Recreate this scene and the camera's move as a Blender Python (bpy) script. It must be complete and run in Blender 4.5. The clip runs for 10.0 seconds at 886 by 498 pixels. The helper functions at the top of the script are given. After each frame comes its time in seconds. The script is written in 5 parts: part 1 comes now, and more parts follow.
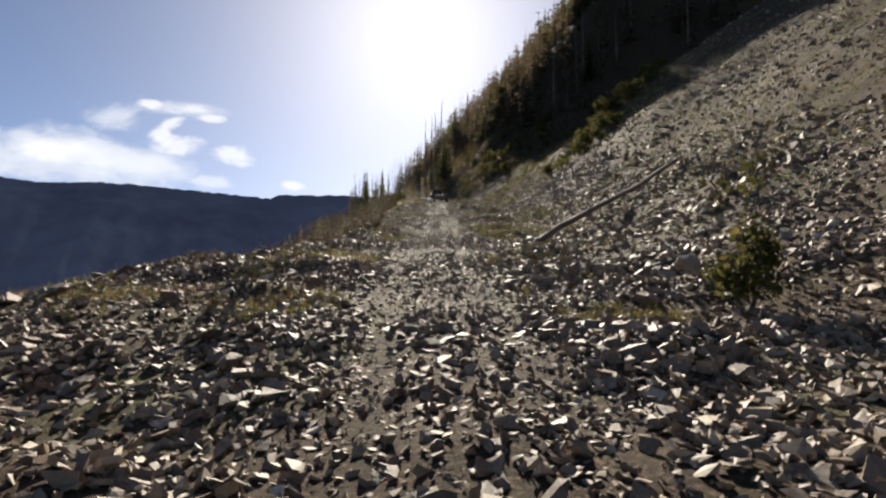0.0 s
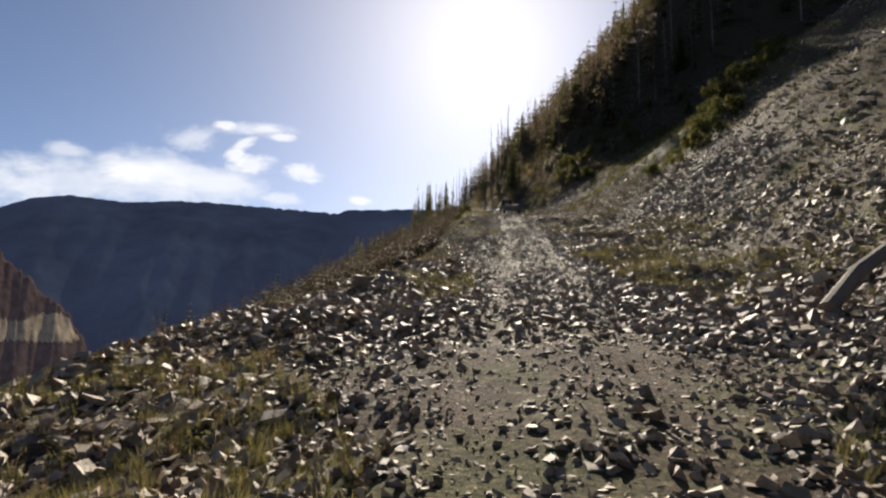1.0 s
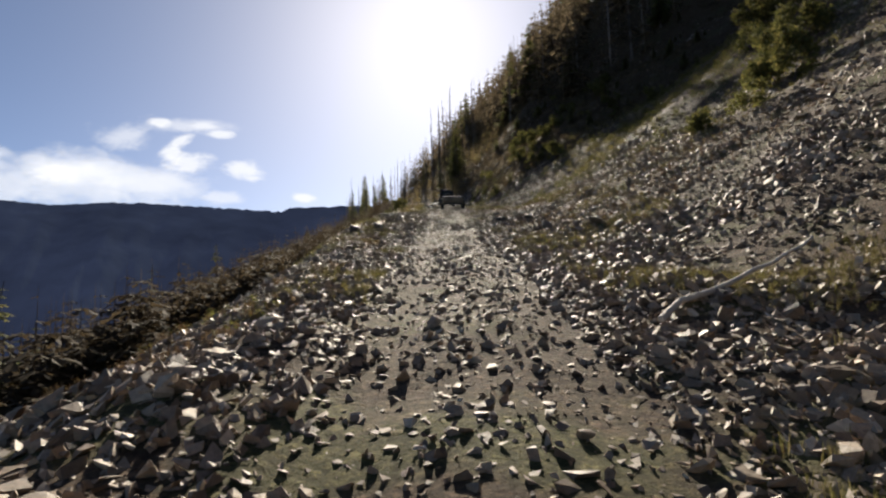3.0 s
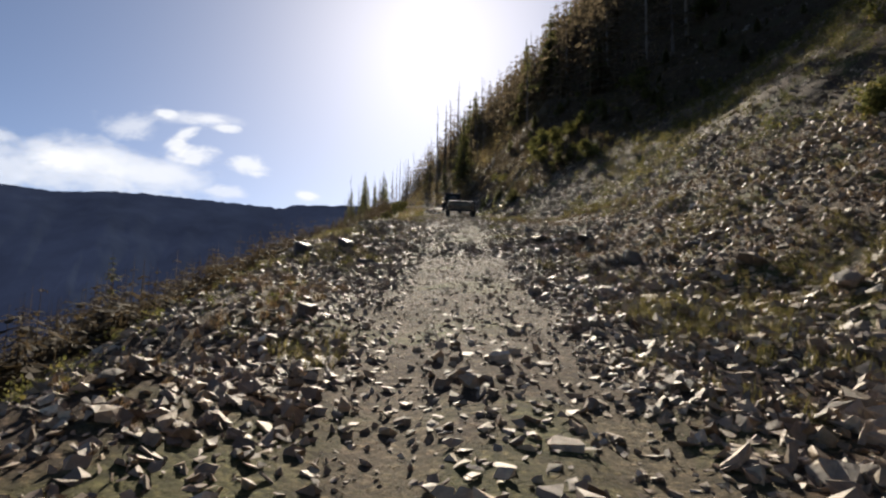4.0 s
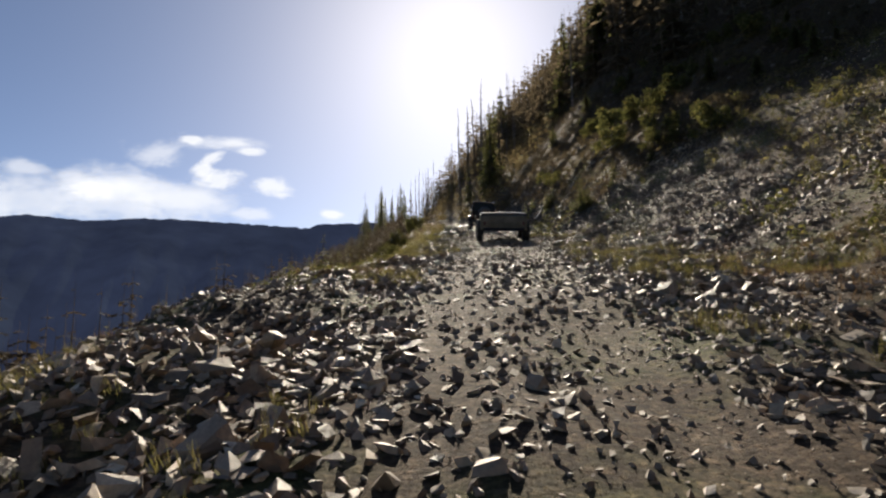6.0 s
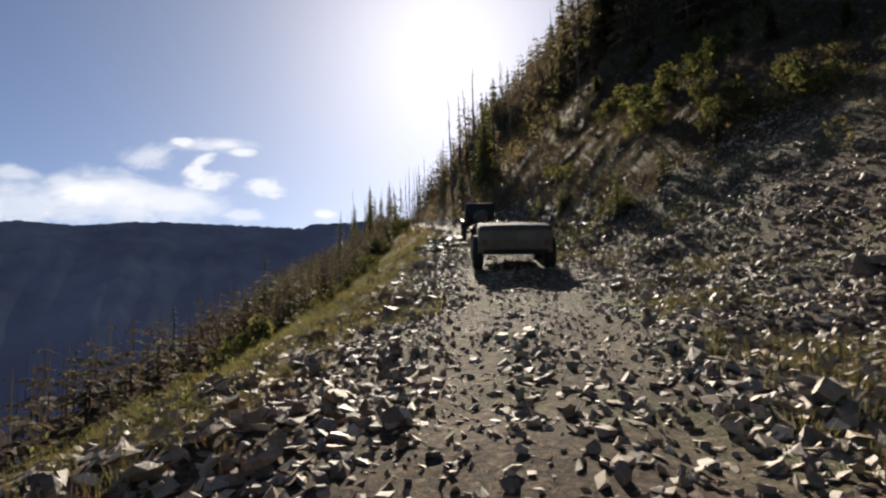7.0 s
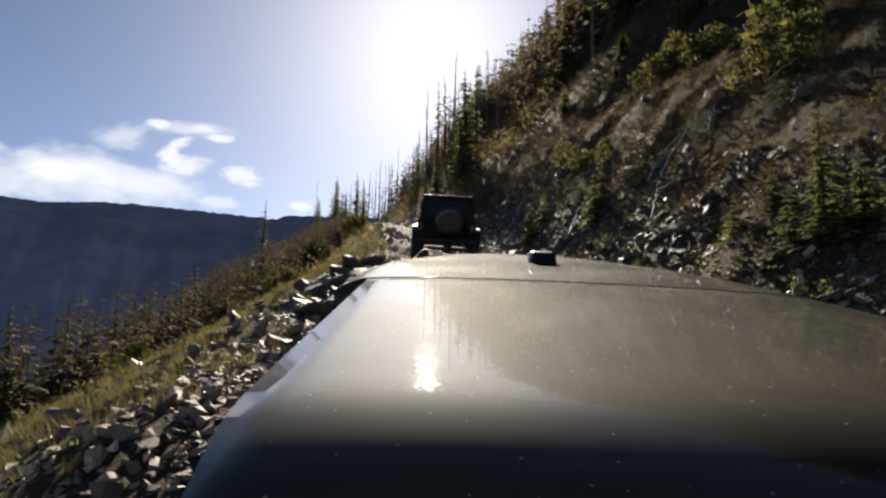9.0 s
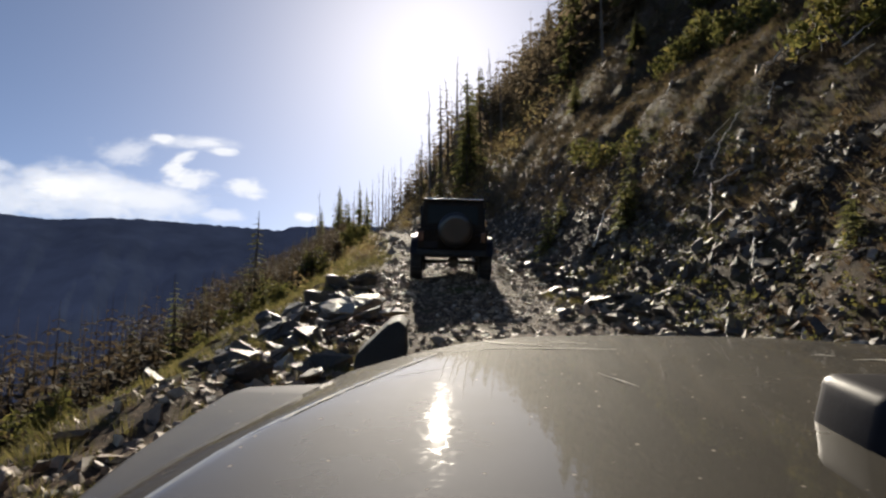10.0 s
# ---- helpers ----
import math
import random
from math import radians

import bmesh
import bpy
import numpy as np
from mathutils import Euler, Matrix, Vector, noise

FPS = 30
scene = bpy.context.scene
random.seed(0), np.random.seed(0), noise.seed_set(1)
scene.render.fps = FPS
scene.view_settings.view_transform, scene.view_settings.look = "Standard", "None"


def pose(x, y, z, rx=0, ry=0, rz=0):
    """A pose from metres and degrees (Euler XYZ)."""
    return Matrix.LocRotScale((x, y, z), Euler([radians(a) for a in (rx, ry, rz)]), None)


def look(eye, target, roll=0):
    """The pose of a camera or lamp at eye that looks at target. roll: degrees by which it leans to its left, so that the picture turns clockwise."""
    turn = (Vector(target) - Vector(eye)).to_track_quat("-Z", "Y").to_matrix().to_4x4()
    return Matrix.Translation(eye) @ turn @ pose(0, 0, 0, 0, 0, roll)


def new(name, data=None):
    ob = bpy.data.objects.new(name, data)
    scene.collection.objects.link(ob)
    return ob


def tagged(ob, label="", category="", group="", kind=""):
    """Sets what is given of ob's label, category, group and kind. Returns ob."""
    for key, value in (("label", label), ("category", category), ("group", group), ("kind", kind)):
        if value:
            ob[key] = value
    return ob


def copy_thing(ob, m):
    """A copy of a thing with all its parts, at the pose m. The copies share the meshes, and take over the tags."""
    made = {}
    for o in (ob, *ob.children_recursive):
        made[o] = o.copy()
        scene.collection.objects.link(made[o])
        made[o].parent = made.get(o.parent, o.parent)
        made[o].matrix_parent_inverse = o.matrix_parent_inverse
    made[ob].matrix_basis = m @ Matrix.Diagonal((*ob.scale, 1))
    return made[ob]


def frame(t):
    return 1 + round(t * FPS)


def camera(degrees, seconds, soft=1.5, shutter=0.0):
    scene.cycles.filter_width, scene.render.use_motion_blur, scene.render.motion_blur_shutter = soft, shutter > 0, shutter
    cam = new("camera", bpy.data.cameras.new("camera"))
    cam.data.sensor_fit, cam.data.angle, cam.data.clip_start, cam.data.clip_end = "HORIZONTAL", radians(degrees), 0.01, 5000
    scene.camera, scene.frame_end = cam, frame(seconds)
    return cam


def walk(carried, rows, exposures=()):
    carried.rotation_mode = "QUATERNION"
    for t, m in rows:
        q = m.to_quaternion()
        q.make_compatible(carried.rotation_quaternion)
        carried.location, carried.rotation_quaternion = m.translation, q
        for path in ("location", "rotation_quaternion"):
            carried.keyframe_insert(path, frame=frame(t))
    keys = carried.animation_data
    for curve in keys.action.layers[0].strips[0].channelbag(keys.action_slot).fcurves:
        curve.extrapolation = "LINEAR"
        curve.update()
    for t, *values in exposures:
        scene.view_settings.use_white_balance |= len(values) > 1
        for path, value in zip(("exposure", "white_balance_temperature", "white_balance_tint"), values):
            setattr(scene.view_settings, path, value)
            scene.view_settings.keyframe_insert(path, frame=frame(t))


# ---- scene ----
cam = camera(70.0, 10.0, soft=2.3)
PATH = [
    (0, (0.000, -0.000, 1.350), (-0.089, 1.985, 1.577), 0.4),
    (0.5, (-0.655, 6.260, 2.493), (-0.875, 8.233, 2.733), 0.9),
    (1, (-1.330, 12.454, 3.672), (-1.625, 14.414, 3.937), 0.5),
    (1.5, (-1.663, 18.844, 4.829), (-1.928, 20.812, 5.073), -1.1),
    (2, (-1.805, 25.061, 5.965), (-2.015, 27.033, 6.226), -2.8),
    (2.5, (-1.840, 30.463, 7.015), (-1.983, 32.442, 7.269), -1.9),
    (2.7, (-1.688, 32.427, 7.447), (-1.825, 34.407, 7.693), -1.7),
    (3.8, (-2.434, 43.610, 9.907), (-2.550, 45.589, 10.166), -2.0),
    (4, (-2.615, 45.736, 10.301), (-2.750, 47.714, 10.561), 0.9),
    (4.5, (-3.035, 50.666, 11.268), (-3.212, 52.639, 11.541), 1.2),
    (5, (-3.436, 55.357, 12.186), (-3.651, 57.325, 12.472), 0.8),
    (5.5, (-3.760, 59.985, 13.113), (-3.978, 61.951, 13.410), -0.1),
    (5.7, (-3.843, 61.765, 13.525), (-4.064, 63.729, 13.828), -0.6),
    (6.8, (-4.531, 71.305, 16.088), (-4.727, 73.273, 16.381), -2.0),
    (7, (-4.525, 73.022, 16.441), (-4.724, 74.990, 16.734), -2.3),
    (7.5, (-4.613, 77.220, 17.177), (-4.768, 79.191, 17.477), -0.6),
    (8, (-4.624, 81.007, 17.966), (-4.732, 82.980, 18.273), -0.8),
    (8.5, (-4.714, 84.375, 18.684), (-4.814, 86.351, 18.981), -1.2),
    (9, (-4.829, 87.091, 19.273), (-4.949, 89.066, 19.566), 0.8),
    (9.5, (-4.865, 88.436, 19.550), (-4.986, 90.408, 19.856), 0.1),
    (10, (-4.982, 89.771, 19.825), (-5.120, 91.742, 20.140), -0.6),
]
walk(cam, [(t, look(eye, target, roll)) for t, eye, target, roll in PATH], exposures=[(0, 1.52, 6600, 9), (10, 1.52, 6600, 9)])

# ---- sky and sun ----
SUN_LEFT, SUN_UP = 4.8, 28.5          # degrees left of +y, degrees above the horizon


def sky_way(left, up):
    a, b = radians(left), radians(up)
    return Vector((-math.sin(a) * math.cos(b), math.cos(a) * math.cos(b), math.sin(b)))


world = bpy.data.worlds.new("sky")
scene.world = world
world.use_nodes = True
wn, wl = world.node_tree.nodes, world.node_tree.links
sky = wn.new("ShaderNodeTexSky")
sky.sky_type, sky.sun_disc = "NISHITA", False
sky.sun_elevation, sky.sun_rotation = radians(SUN_UP), radians(-SUN_LEFT)
sky.altitude, sky.air_density, sky.dust_density, sky.ozone_density = 2800, 0.68, 4.2, 2.1
wl.new(sky.outputs["Color"], wn["Background"].inputs["Color"])
wn["Background"].inputs["Strength"].default_value = 0.039

sun = new("sun", bpy.data.lights.new("sun", "SUN"))
sun.data.energy, sun.data.angle, sun.data.color = 3.3, radians(0.6), (1.0, 0.9, 0.75)
sun.matrix_world = look((0, 0, 60), Vector((0, 0, 60)) - sky_way(SUN_LEFT, SUN_UP))

# ---- materials ----


def material(name):
    m = bpy.data.materials.new(name)
    m.use_nodes = True
    return m, m.node_tree.nodes, m.node_tree.links, m.node_tree.nodes["Principled BSDF"]


def ramp_node(nodes, stops):
    r = nodes.new("ShaderNodeValToRGB")
    while len(r.color_ramp.elements) < len(stops):
        r.color_ramp.elements.new(0.5)
    for e, (p, c) in zip(r.color_ramp.elements, stops):
        e.position, e.color = p, (*c, 1)
    return r


def noise_node(nodes, links, scale, detail=4, rough=0.6, coord=None):
    n = nodes.new("ShaderNodeTexNoise")
    n.inputs["Scale"].default_value, n.inputs["Detail"].default_value, n.inputs["Roughness"].default_value = scale, detail, rough
    if coord is None:
        coord = nodes.new("ShaderNodeTexCoord").outputs["Object"]
    links.new(coord, n.inputs["Vector"])
    return n


def mix_node(nodes, links, kind, fac, a, b):
    x = nodes.new("ShaderNodeMix")
    x.data_type, x.blend_type = "RGBA", kind
    for value, slot in ((fac, 0), (a, 6), (b, 7)):
        if isinstance(value, (int, float)):
            x.inputs[slot].default_value = value
        elif isinstance(value, tuple):
            x.inputs[slot].default_value = (*value, 1)
        else:
            links.new(value, x.inputs[slot])
    return x.outputs[2]


def bump_on(nodes, links, bsdf, height, strength, distance):
    b = nodes.new("ShaderNodeBump")
    b.inputs["Strength"].default_value, b.inputs["Distance"].default_value = strength, distance
    links.new(height, b.inputs["Height"])
    links.new(b.outputs["Normal"], bsdf.inputs["Normal"])


def plain(name, colour, rough=0.6, metal=0.0, wear=0.25, scale=9.0, bump=0.1, coat=0.0):
    """One colour with fine grain, larger stains and a slight relief."""
    m, n, l, b = material(name)
    big, fine = noise_node(n, l, scale * 0.25, 3), noise_node(n, l, scale * 6, 5, 0.7)
    dark = tuple(c * (1 - wear) for c in colour)
    light = tuple(min(1, c * (1 + wear)) for c in colour)
    base = ramp_node(n, [(0.3, dark), (0.7, light)])
    l.new(big.outputs["Fac"], base.inputs["Fac"])
    grain = ramp_node(n, [(0.3, (0.8, 0.8, 0.8)), (0.7, (1.1, 1.1, 1.1))])
    l.new(fine.outputs["Fac"], grain.inputs["Fac"])
    l.new(mix_node(n, l, "MULTIPLY", 1.0, base.outputs["Color"], grain.outputs["Color"]), b.inputs["Base Color"])
    b.inputs["Roughness"].default_value, b.inputs["Metallic"].default_value = rough, metal
    b.inputs["Coat Weight"].default_value = coat
    if bump:
        bump_on(n, l, b, fine.outputs["Fac"], bump, 0.01)
    return m


def rock_material(name, stops, islands=True, rough=0.64):
    """Broken stone: a tone for each piece, mineral grain, tan stains and lichen."""
    m, n, l, b = material(name)
    tone = ramp_node(n, stops)
    pick = n.new("ShaderNodeNewGeometry").outputs["Random Per Island"] if islands else n.new("ShaderNodeObjectInfo").outputs["Random"]
    l.new(pick, tone.inputs["Fac"])
    grain, stain = noise_node(n, l, 24, 6, 0.7), noise_node(n, l, 2.3, 4, 0.6)
    g = ramp_node(n, [(0.3, (0.62, 0.62, 0.62)), (0.7, (1.2, 1.2, 1.2))])
    l.new(grain.outputs["Fac"], g.inputs["Fac"])
    s = ramp_node(n, [(0.52, (0, 0, 0)), (0.68, (0.6, 0.6, 0.6))])
    l.new(stain.outputs["Fac"], s.inputs["Fac"])
    tint = mix_node(n, l, "MIX", s.outputs["Color"], tone.outputs["Color"], (0.2, 0.15, 0.08))
    l.new(mix_node(n, l, "MULTIPLY", 1.0, tint, g.outputs["Color"]), b.inputs["Base Color"])
    b.inputs["Roughness"].default_value = rough
    bump_on(n, l, b, grain.outputs["Fac"], 0.45, 0.02)
    return m


ROCK_TONES = [(0.0, (0.125, 0.082, 0.051)), (0.35, (0.21, 0.146, 0.095)), (0.75, (0.3, 0.22, 0.15)), (0.93, (0.4, 0.29, 0.18)), (1.0, (0.58, 0.49, 0.38))]
M_ROCKS = rock_material("broken_rock", ROCK_TONES)
# Ledge rock is darkened: the cliff's shade is put into its tones.
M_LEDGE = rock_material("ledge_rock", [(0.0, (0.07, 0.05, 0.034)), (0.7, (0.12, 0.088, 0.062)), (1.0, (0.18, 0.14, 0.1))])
M_BOULDER = rock_material("boulder_rock", [(0.0, (0.11, 0.074, 0.048)), (0.6, (0.19, 0.133, 0.088)), (1.0, (0.27, 0.2, 0.14))], islands=False)
# Shade on backlit stones is put into dark tones, sun glints into pale ones.
SHADED_TONES = [(0.0, (0.034, 0.026, 0.02)), (0.5, (0.06, 0.047, 0.036)), (0.92, (0.1, 0.08, 0.061)), (0.95, (0.3, 0.25, 0.2)), (1.0, (0.42, 0.37, 0.3))]
M_SHADED_ROCK = rock_material("shaded_rock", SHADED_TONES, rough=0.68)
M_DARK_BLOCK = rock_material("dark_rock_blocks", SHADED_TONES[:3], islands=False, rough=0.58)
M_PALE_ROCK = rock_material("pale_rock", [(0.0, (0.3, 0.26, 0.21)), (1.0, (0.4, 0.36, 0.3))], islands=False)


def ground_material():
    """Dark soil and moss off the track, dusty trodden earth where the wheels run, small chippings bedded in both."""
    m, n, l, b = material("mountain_soil")
    coord = n.new("ShaderNodeTexCoord").outputs["Object"]
    grit, patch, wide, fine = (noise_node(n, l, sc, d, r, coord) for sc, d, r in ((9, 8, 0.75), (0.55, 4, 0.6), (0.11, 3, 0.5), (38, 5, 0.7)))
    soil = ramp_node(n, [(0.3, (0.044, 0.029, 0.018)), (0.5, (0.078, 0.052, 0.033)), (0.7, (0.13, 0.09, 0.06))])
    dust = ramp_node(n, [(0.3, (0.085, 0.06, 0.04)), (0.5, (0.13, 0.095, 0.064)), (0.72, (0.19, 0.143, 0.1))])
    moss = ramp_node(n, [(0.3, (0.062, 0.066, 0.023)), (0.7, (0.13, 0.124, 0.045))])
    l.new(grit.outputs["Fac"], soil.inputs["Fac"])
    l.new(fine.outputs["Fac"], dust.inputs["Fac"])
    l.new(grit.outputs["Fac"], moss.inputs["Fac"])
    where = ramp_node(n, [(0.5, (0, 0, 0)), (0.62, (0.75, 0.75, 0.75))])
    l.new(patch.outputs["Fac"], where.inputs["Fac"])
    ground = mix_node(n, l, "MIX", where.outputs["Color"], soil.outputs["Color"], moss.outputs["Color"])
    rust = ramp_node(n, [(0.56, (0, 0, 0)), (0.66, (0.5, 0.5, 0.5))])
    l.new(wide.outputs["Fac"], rust.inputs["Fac"])
    ground = mix_node(n, l, "MIX", rust.outputs["Color"], ground, (0.12, 0.073, 0.045))
    worn = n.new("ShaderNodeAttribute")
    worn.attribute_name = "worn"
    broken = n.new("ShaderNodeMath")
    broken.operation = "MULTIPLY_ADD"
    l.new(grit.outputs["Fac"], broken.inputs[0])
    broken.inputs[1].default_value = 1.2
    l.new(worn.outputs["Fac"], broken.inputs[2])
    cover = ramp_node(n, [(0.8, (0, 0, 0)), (1.5, (0.7, 0.7, 0.7))])
    l.new(broken.outputs[0], cover.inputs["Fac"])
    ground = mix_node(n, l, "MIX", cover.outputs["Color"], ground, dust.outputs["Color"])
    # chippings of two sizes, each with a tone of its own and a rounded top
    warp = n.new("ShaderNodeVectorMath")
    warp.operation = "MULTIPLY_ADD"
    l.new(fine.outputs["Color"], warp.inputs[0])
    warp.inputs[1].default_value = (0.06, 0.06, 0.06)
    l.new(coord, warp.inputs[2])
    height = None
    for scale in (17.0, 41.0):
        cell = n.new("ShaderNodeTexVoronoi")
        cell.inputs["Scale"].default_value = scale
        l.new(warp.outputs[0], cell.inputs["Vector"])
        pick = n.new("ShaderNodeSeparateColor")
        l.new(cell.outputs["Color"], pick.inputs["Color"])
        shade = ramp_node(n, [(0.0, (0.6, 0.6, 0.6)), (0.7, (1.0, 1.0, 1.0)), (1.0, (1.55, 1.5, 1.45))])
        l.new(pick.outputs["Red"], shade.inputs["Fac"])
        ground = mix_node(n, l, "MULTIPLY", 0.8, ground, shade.outputs["Color"])
        dome = ramp_node(n, [(0.15, (1, 1, 1)), (0.75, (0, 0, 0))])
        l.new(cell.outputs["Distance"], dome.inputs["Fac"])
        lift = mix_node(n, l, "MULTIPLY", 1.0, dome.outputs["Color"], shade.outputs["Color"])
        height = lift if height is None else mix_node(n, l, "MIX", 0.35, height, lift)
    l.new(ground, b.inputs["Base Color"])
    b.inputs["Roughness"].default_value, b.inputs["Specular IOR Level"].default_value = 0.9, 0.12
    bump_on(n, l, b, mix_node(n, l, "MIX", 0.55, height, grit.outputs["Fac"]), 0.7, 0.05)
    return m


def cliff_material():
    m, n, l, b = material("shaded_cliff")
    coord = n.new("ShaderNodeTexCoord").outputs["Object"]
    fine, wide = noise_node(n, l, 5, 8, 0.7, coord), noise_node(n, l, 0.5, 4, 0.6, coord)
    # dark tones: the shade lying on the cliff is put into the colour
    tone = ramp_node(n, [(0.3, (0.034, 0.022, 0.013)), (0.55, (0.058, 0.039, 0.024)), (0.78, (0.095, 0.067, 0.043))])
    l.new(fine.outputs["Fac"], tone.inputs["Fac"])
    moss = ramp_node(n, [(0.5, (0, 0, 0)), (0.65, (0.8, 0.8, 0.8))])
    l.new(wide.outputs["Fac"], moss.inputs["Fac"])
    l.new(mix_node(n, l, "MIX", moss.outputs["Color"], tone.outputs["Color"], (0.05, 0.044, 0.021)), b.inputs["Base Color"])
    b.inputs["Roughness"].default_value, b.inputs["Specular IOR Level"].default_value = 0.9, 0.1
    bump_on(n, l, b, fine.outputs["Fac"], 1.0, 0.1)
    return m


def leaf_material(name, stops, islands=True):
    m, n, l, b = material(name)
    tone = ramp_node(n, stops)
    l.new(n.new("ShaderNodeNewGeometry").outputs["Random Per Island"], tone.inputs["Fac"])
    whole = n.new("ShaderNodeHueSaturation")
    each = n.new("ShaderNodeMapRange")
    l.new(n.new("ShaderNodeObjectInfo").outputs["Random"], each.inputs["Value"])
    each.inputs["To Min"].default_value, each.inputs["To Max"].default_value = 0.7, 1.3
    l.new(each.outputs["Result"], whole.inputs["Value"])
    l.new(tone.outputs["Color"], whole.inputs["Color"])
    l.new(whole.outputs["Color"], b.inputs["Base Color"])
    b.inputs["Roughness"].default_value, b.inputs["Specular IOR Level"].default_value = 0.75, 0.12
    thin = n.new("ShaderNodeBsdfTranslucent")
    l.new(whole.outputs["Color"], thin.inputs["Color"])
    both = n.new("ShaderNodeMixShader")
    both.inputs[0].default_value = 0.45
    l.new(b.outputs[0], both.inputs[1])
    l.new(thin.outputs[0], both.inputs[2])
    l.new(both.outputs[0], n["Material Output"].inputs["Surface"])
    return m


M_GROUND, M_CLIFF = ground_material(), cliff_material()
M_NEEDLE = leaf_material("conifer_needles", [(0.0, (0.07, 0.074, 0.027)), (0.6, (0.12, 0.122, 0.045)), (1.0, (0.19, 0.165, 0.07))])
M_BROWN_NEEDLE = leaf_material("browned_needles", [(0.0, (0.1, 0.08, 0.048)), (0.5, (0.18, 0.14, 0.088)), (1.0, (0.26, 0.2, 0.13))])
# Darker needles for the lower wood: its shade is put into the colour.
M_SHADE_NEEDLE = leaf_material("shaded_brown_needles", [(0.0, (0.034, 0.026, 0.015)), (0.5, (0.064, 0.047, 0.028)), (1.0, (0.097, 0.073, 0.043))])
M_GRASS = leaf_material("mountain_grass", [(0.0, (0.07, 0.066, 0.02)), (0.6, (0.135, 0.118, 0.04)), (1.0, (0.22, 0.175, 0.075))])
M_RUST = leaf_material("withered_plants", [(0.0, (0.08, 0.046, 0.023)), (0.6, (0.14, 0.085, 0.043)), (1.0, (0.175, 0.135, 0.06))])
M_SHRUB = leaf_material("shrub_leaves", [(0.0, (0.06, 0.064, 0.02)), (0.7, (0.12, 0.115, 0.036)), (1.0, (0.2, 0.16, 0.05))])
M_BRUSH = leaf_material("brushwood", [(0.0, (0.13, 0.088, 0.045)), (0.5, (0.2, 0.145, 0.072)), (1.0, (0.25, 0.21, 0.09))])
# Darker copy of the brushwood, with the cliff's shade in its colour.
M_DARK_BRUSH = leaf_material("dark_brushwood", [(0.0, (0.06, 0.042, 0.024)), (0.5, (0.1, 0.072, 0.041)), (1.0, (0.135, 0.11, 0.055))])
M_BARK = plain("bark", (0.09, 0.07, 0.055), 0.9, bump=0.6)
M_DEAD = plain("dead_grey_wood", (0.17, 0.135, 0.105), 0.8, bump=0.5)
M_PALE_WOOD = plain("bleached_wood", (0.48, 0.43, 0.36), 0.7, bump=0.4)

# ---- helpers for meshes ----


def mesh_arrays(name, verts, tris, mat):
    """A mesh from numpy arrays of places and triangles."""
    me = bpy.data.meshes.new(name)
    me.vertices.add(len(verts))
    me.vertices.foreach_set("co", np.ascontiguousarray(verts, np.float32).ravel())
    me.loops.add(tris.size)
    me.loops.foreach_set("vertex_index", np.ascontiguousarray(tris, np.int32).ravel())
    me.polygons.add(len(tris))
    me.polygons.foreach_set("loop_start", np.arange(0, tris.size, 3, dtype=np.int32))
    me.polygons.foreach_set("loop_total", np.full(len(tris), 3, np.int32))
    me.materials.append(mat)
    me.update(calc_edges=True)
    me.shade_flat()
    return me


def part(name, bm, mat, parent, label="", smooth=False):
    """Links a bmesh as one mesh object under a thing or a part."""
    me = bpy.data.meshes.new(name)
    bm.to_mesh(me)
    bm.free()
    me.materials.append(mat)
    if smooth:
        me.shade_smooth()
    ob = new(name, me)
    ob.parent = parent
    if label:
        ob["label"] = label
    return ob


def box(bm, x0, x1, y0, y1, z0, z1, bevel=0.0, segments=2):
    made = bmesh.ops.create_cube(bm, size=1.0)["verts"]
    bmesh.ops.scale(bm, vec=(x1 - x0, y1 - y0, z1 - z0), verts=made)
    bmesh.ops.translate(bm, vec=((x0 + x1) / 2, (y0 + y1) / 2, (z0 + z1) / 2), verts=made)
    if bevel:
        edges = {e for v in made for e in v.link_edges}
        bmesh.ops.bevel(bm, geom=list(edges), offset=bevel, segments=segments, affect="EDGES", profile=0.6)


def tube(bm, a, b, r0, r1, sides=8):
    """A tapered round bar from a to b."""
    a, b = Vector(a), Vector(b)
    turn = (b - a).to_track_quat("Z", "Y").to_matrix().to_4x4()
    m = Matrix.Translation((a + b) / 2) @ turn
    bmesh.ops.create_cone(bm, cap_ends=True, segments=sides, radius1=r0, radius2=r1, depth=(b - a).length, matrix=m)


def lathe(bm, profile, sides=28, axis="X"):
    """A solid of revolution; profile: rows of (along, radius)."""
    rings = []
    for along, r in profile:
        ring = []
        for k in range(sides):
            a = 2 * math.pi * k / sides
            c, s = r * math.cos(a), r * math.sin(a)
            ring.append(bm.verts.new((along, c, s) if axis == "X" else (c, along, s) if axis == "Y" else (c, s, along)))
        rings.append(ring)
    for p, q in zip(rings, rings[1:]):
        for k in range(sides):
            bm.faces.new((p[k], p[(k + 1) % sides], q[(k + 1) % sides], q[k]))
    bm.faces.new(rings[0][::-1])
    bm.faces.new(rings[-1])
    bmesh.ops.recalc_face_normals(bm, faces=bm.faces[:])


# ---- the lie of the land ----
rng = np.random.default_rng(7)
LATTICE = rng.random((64, 64))


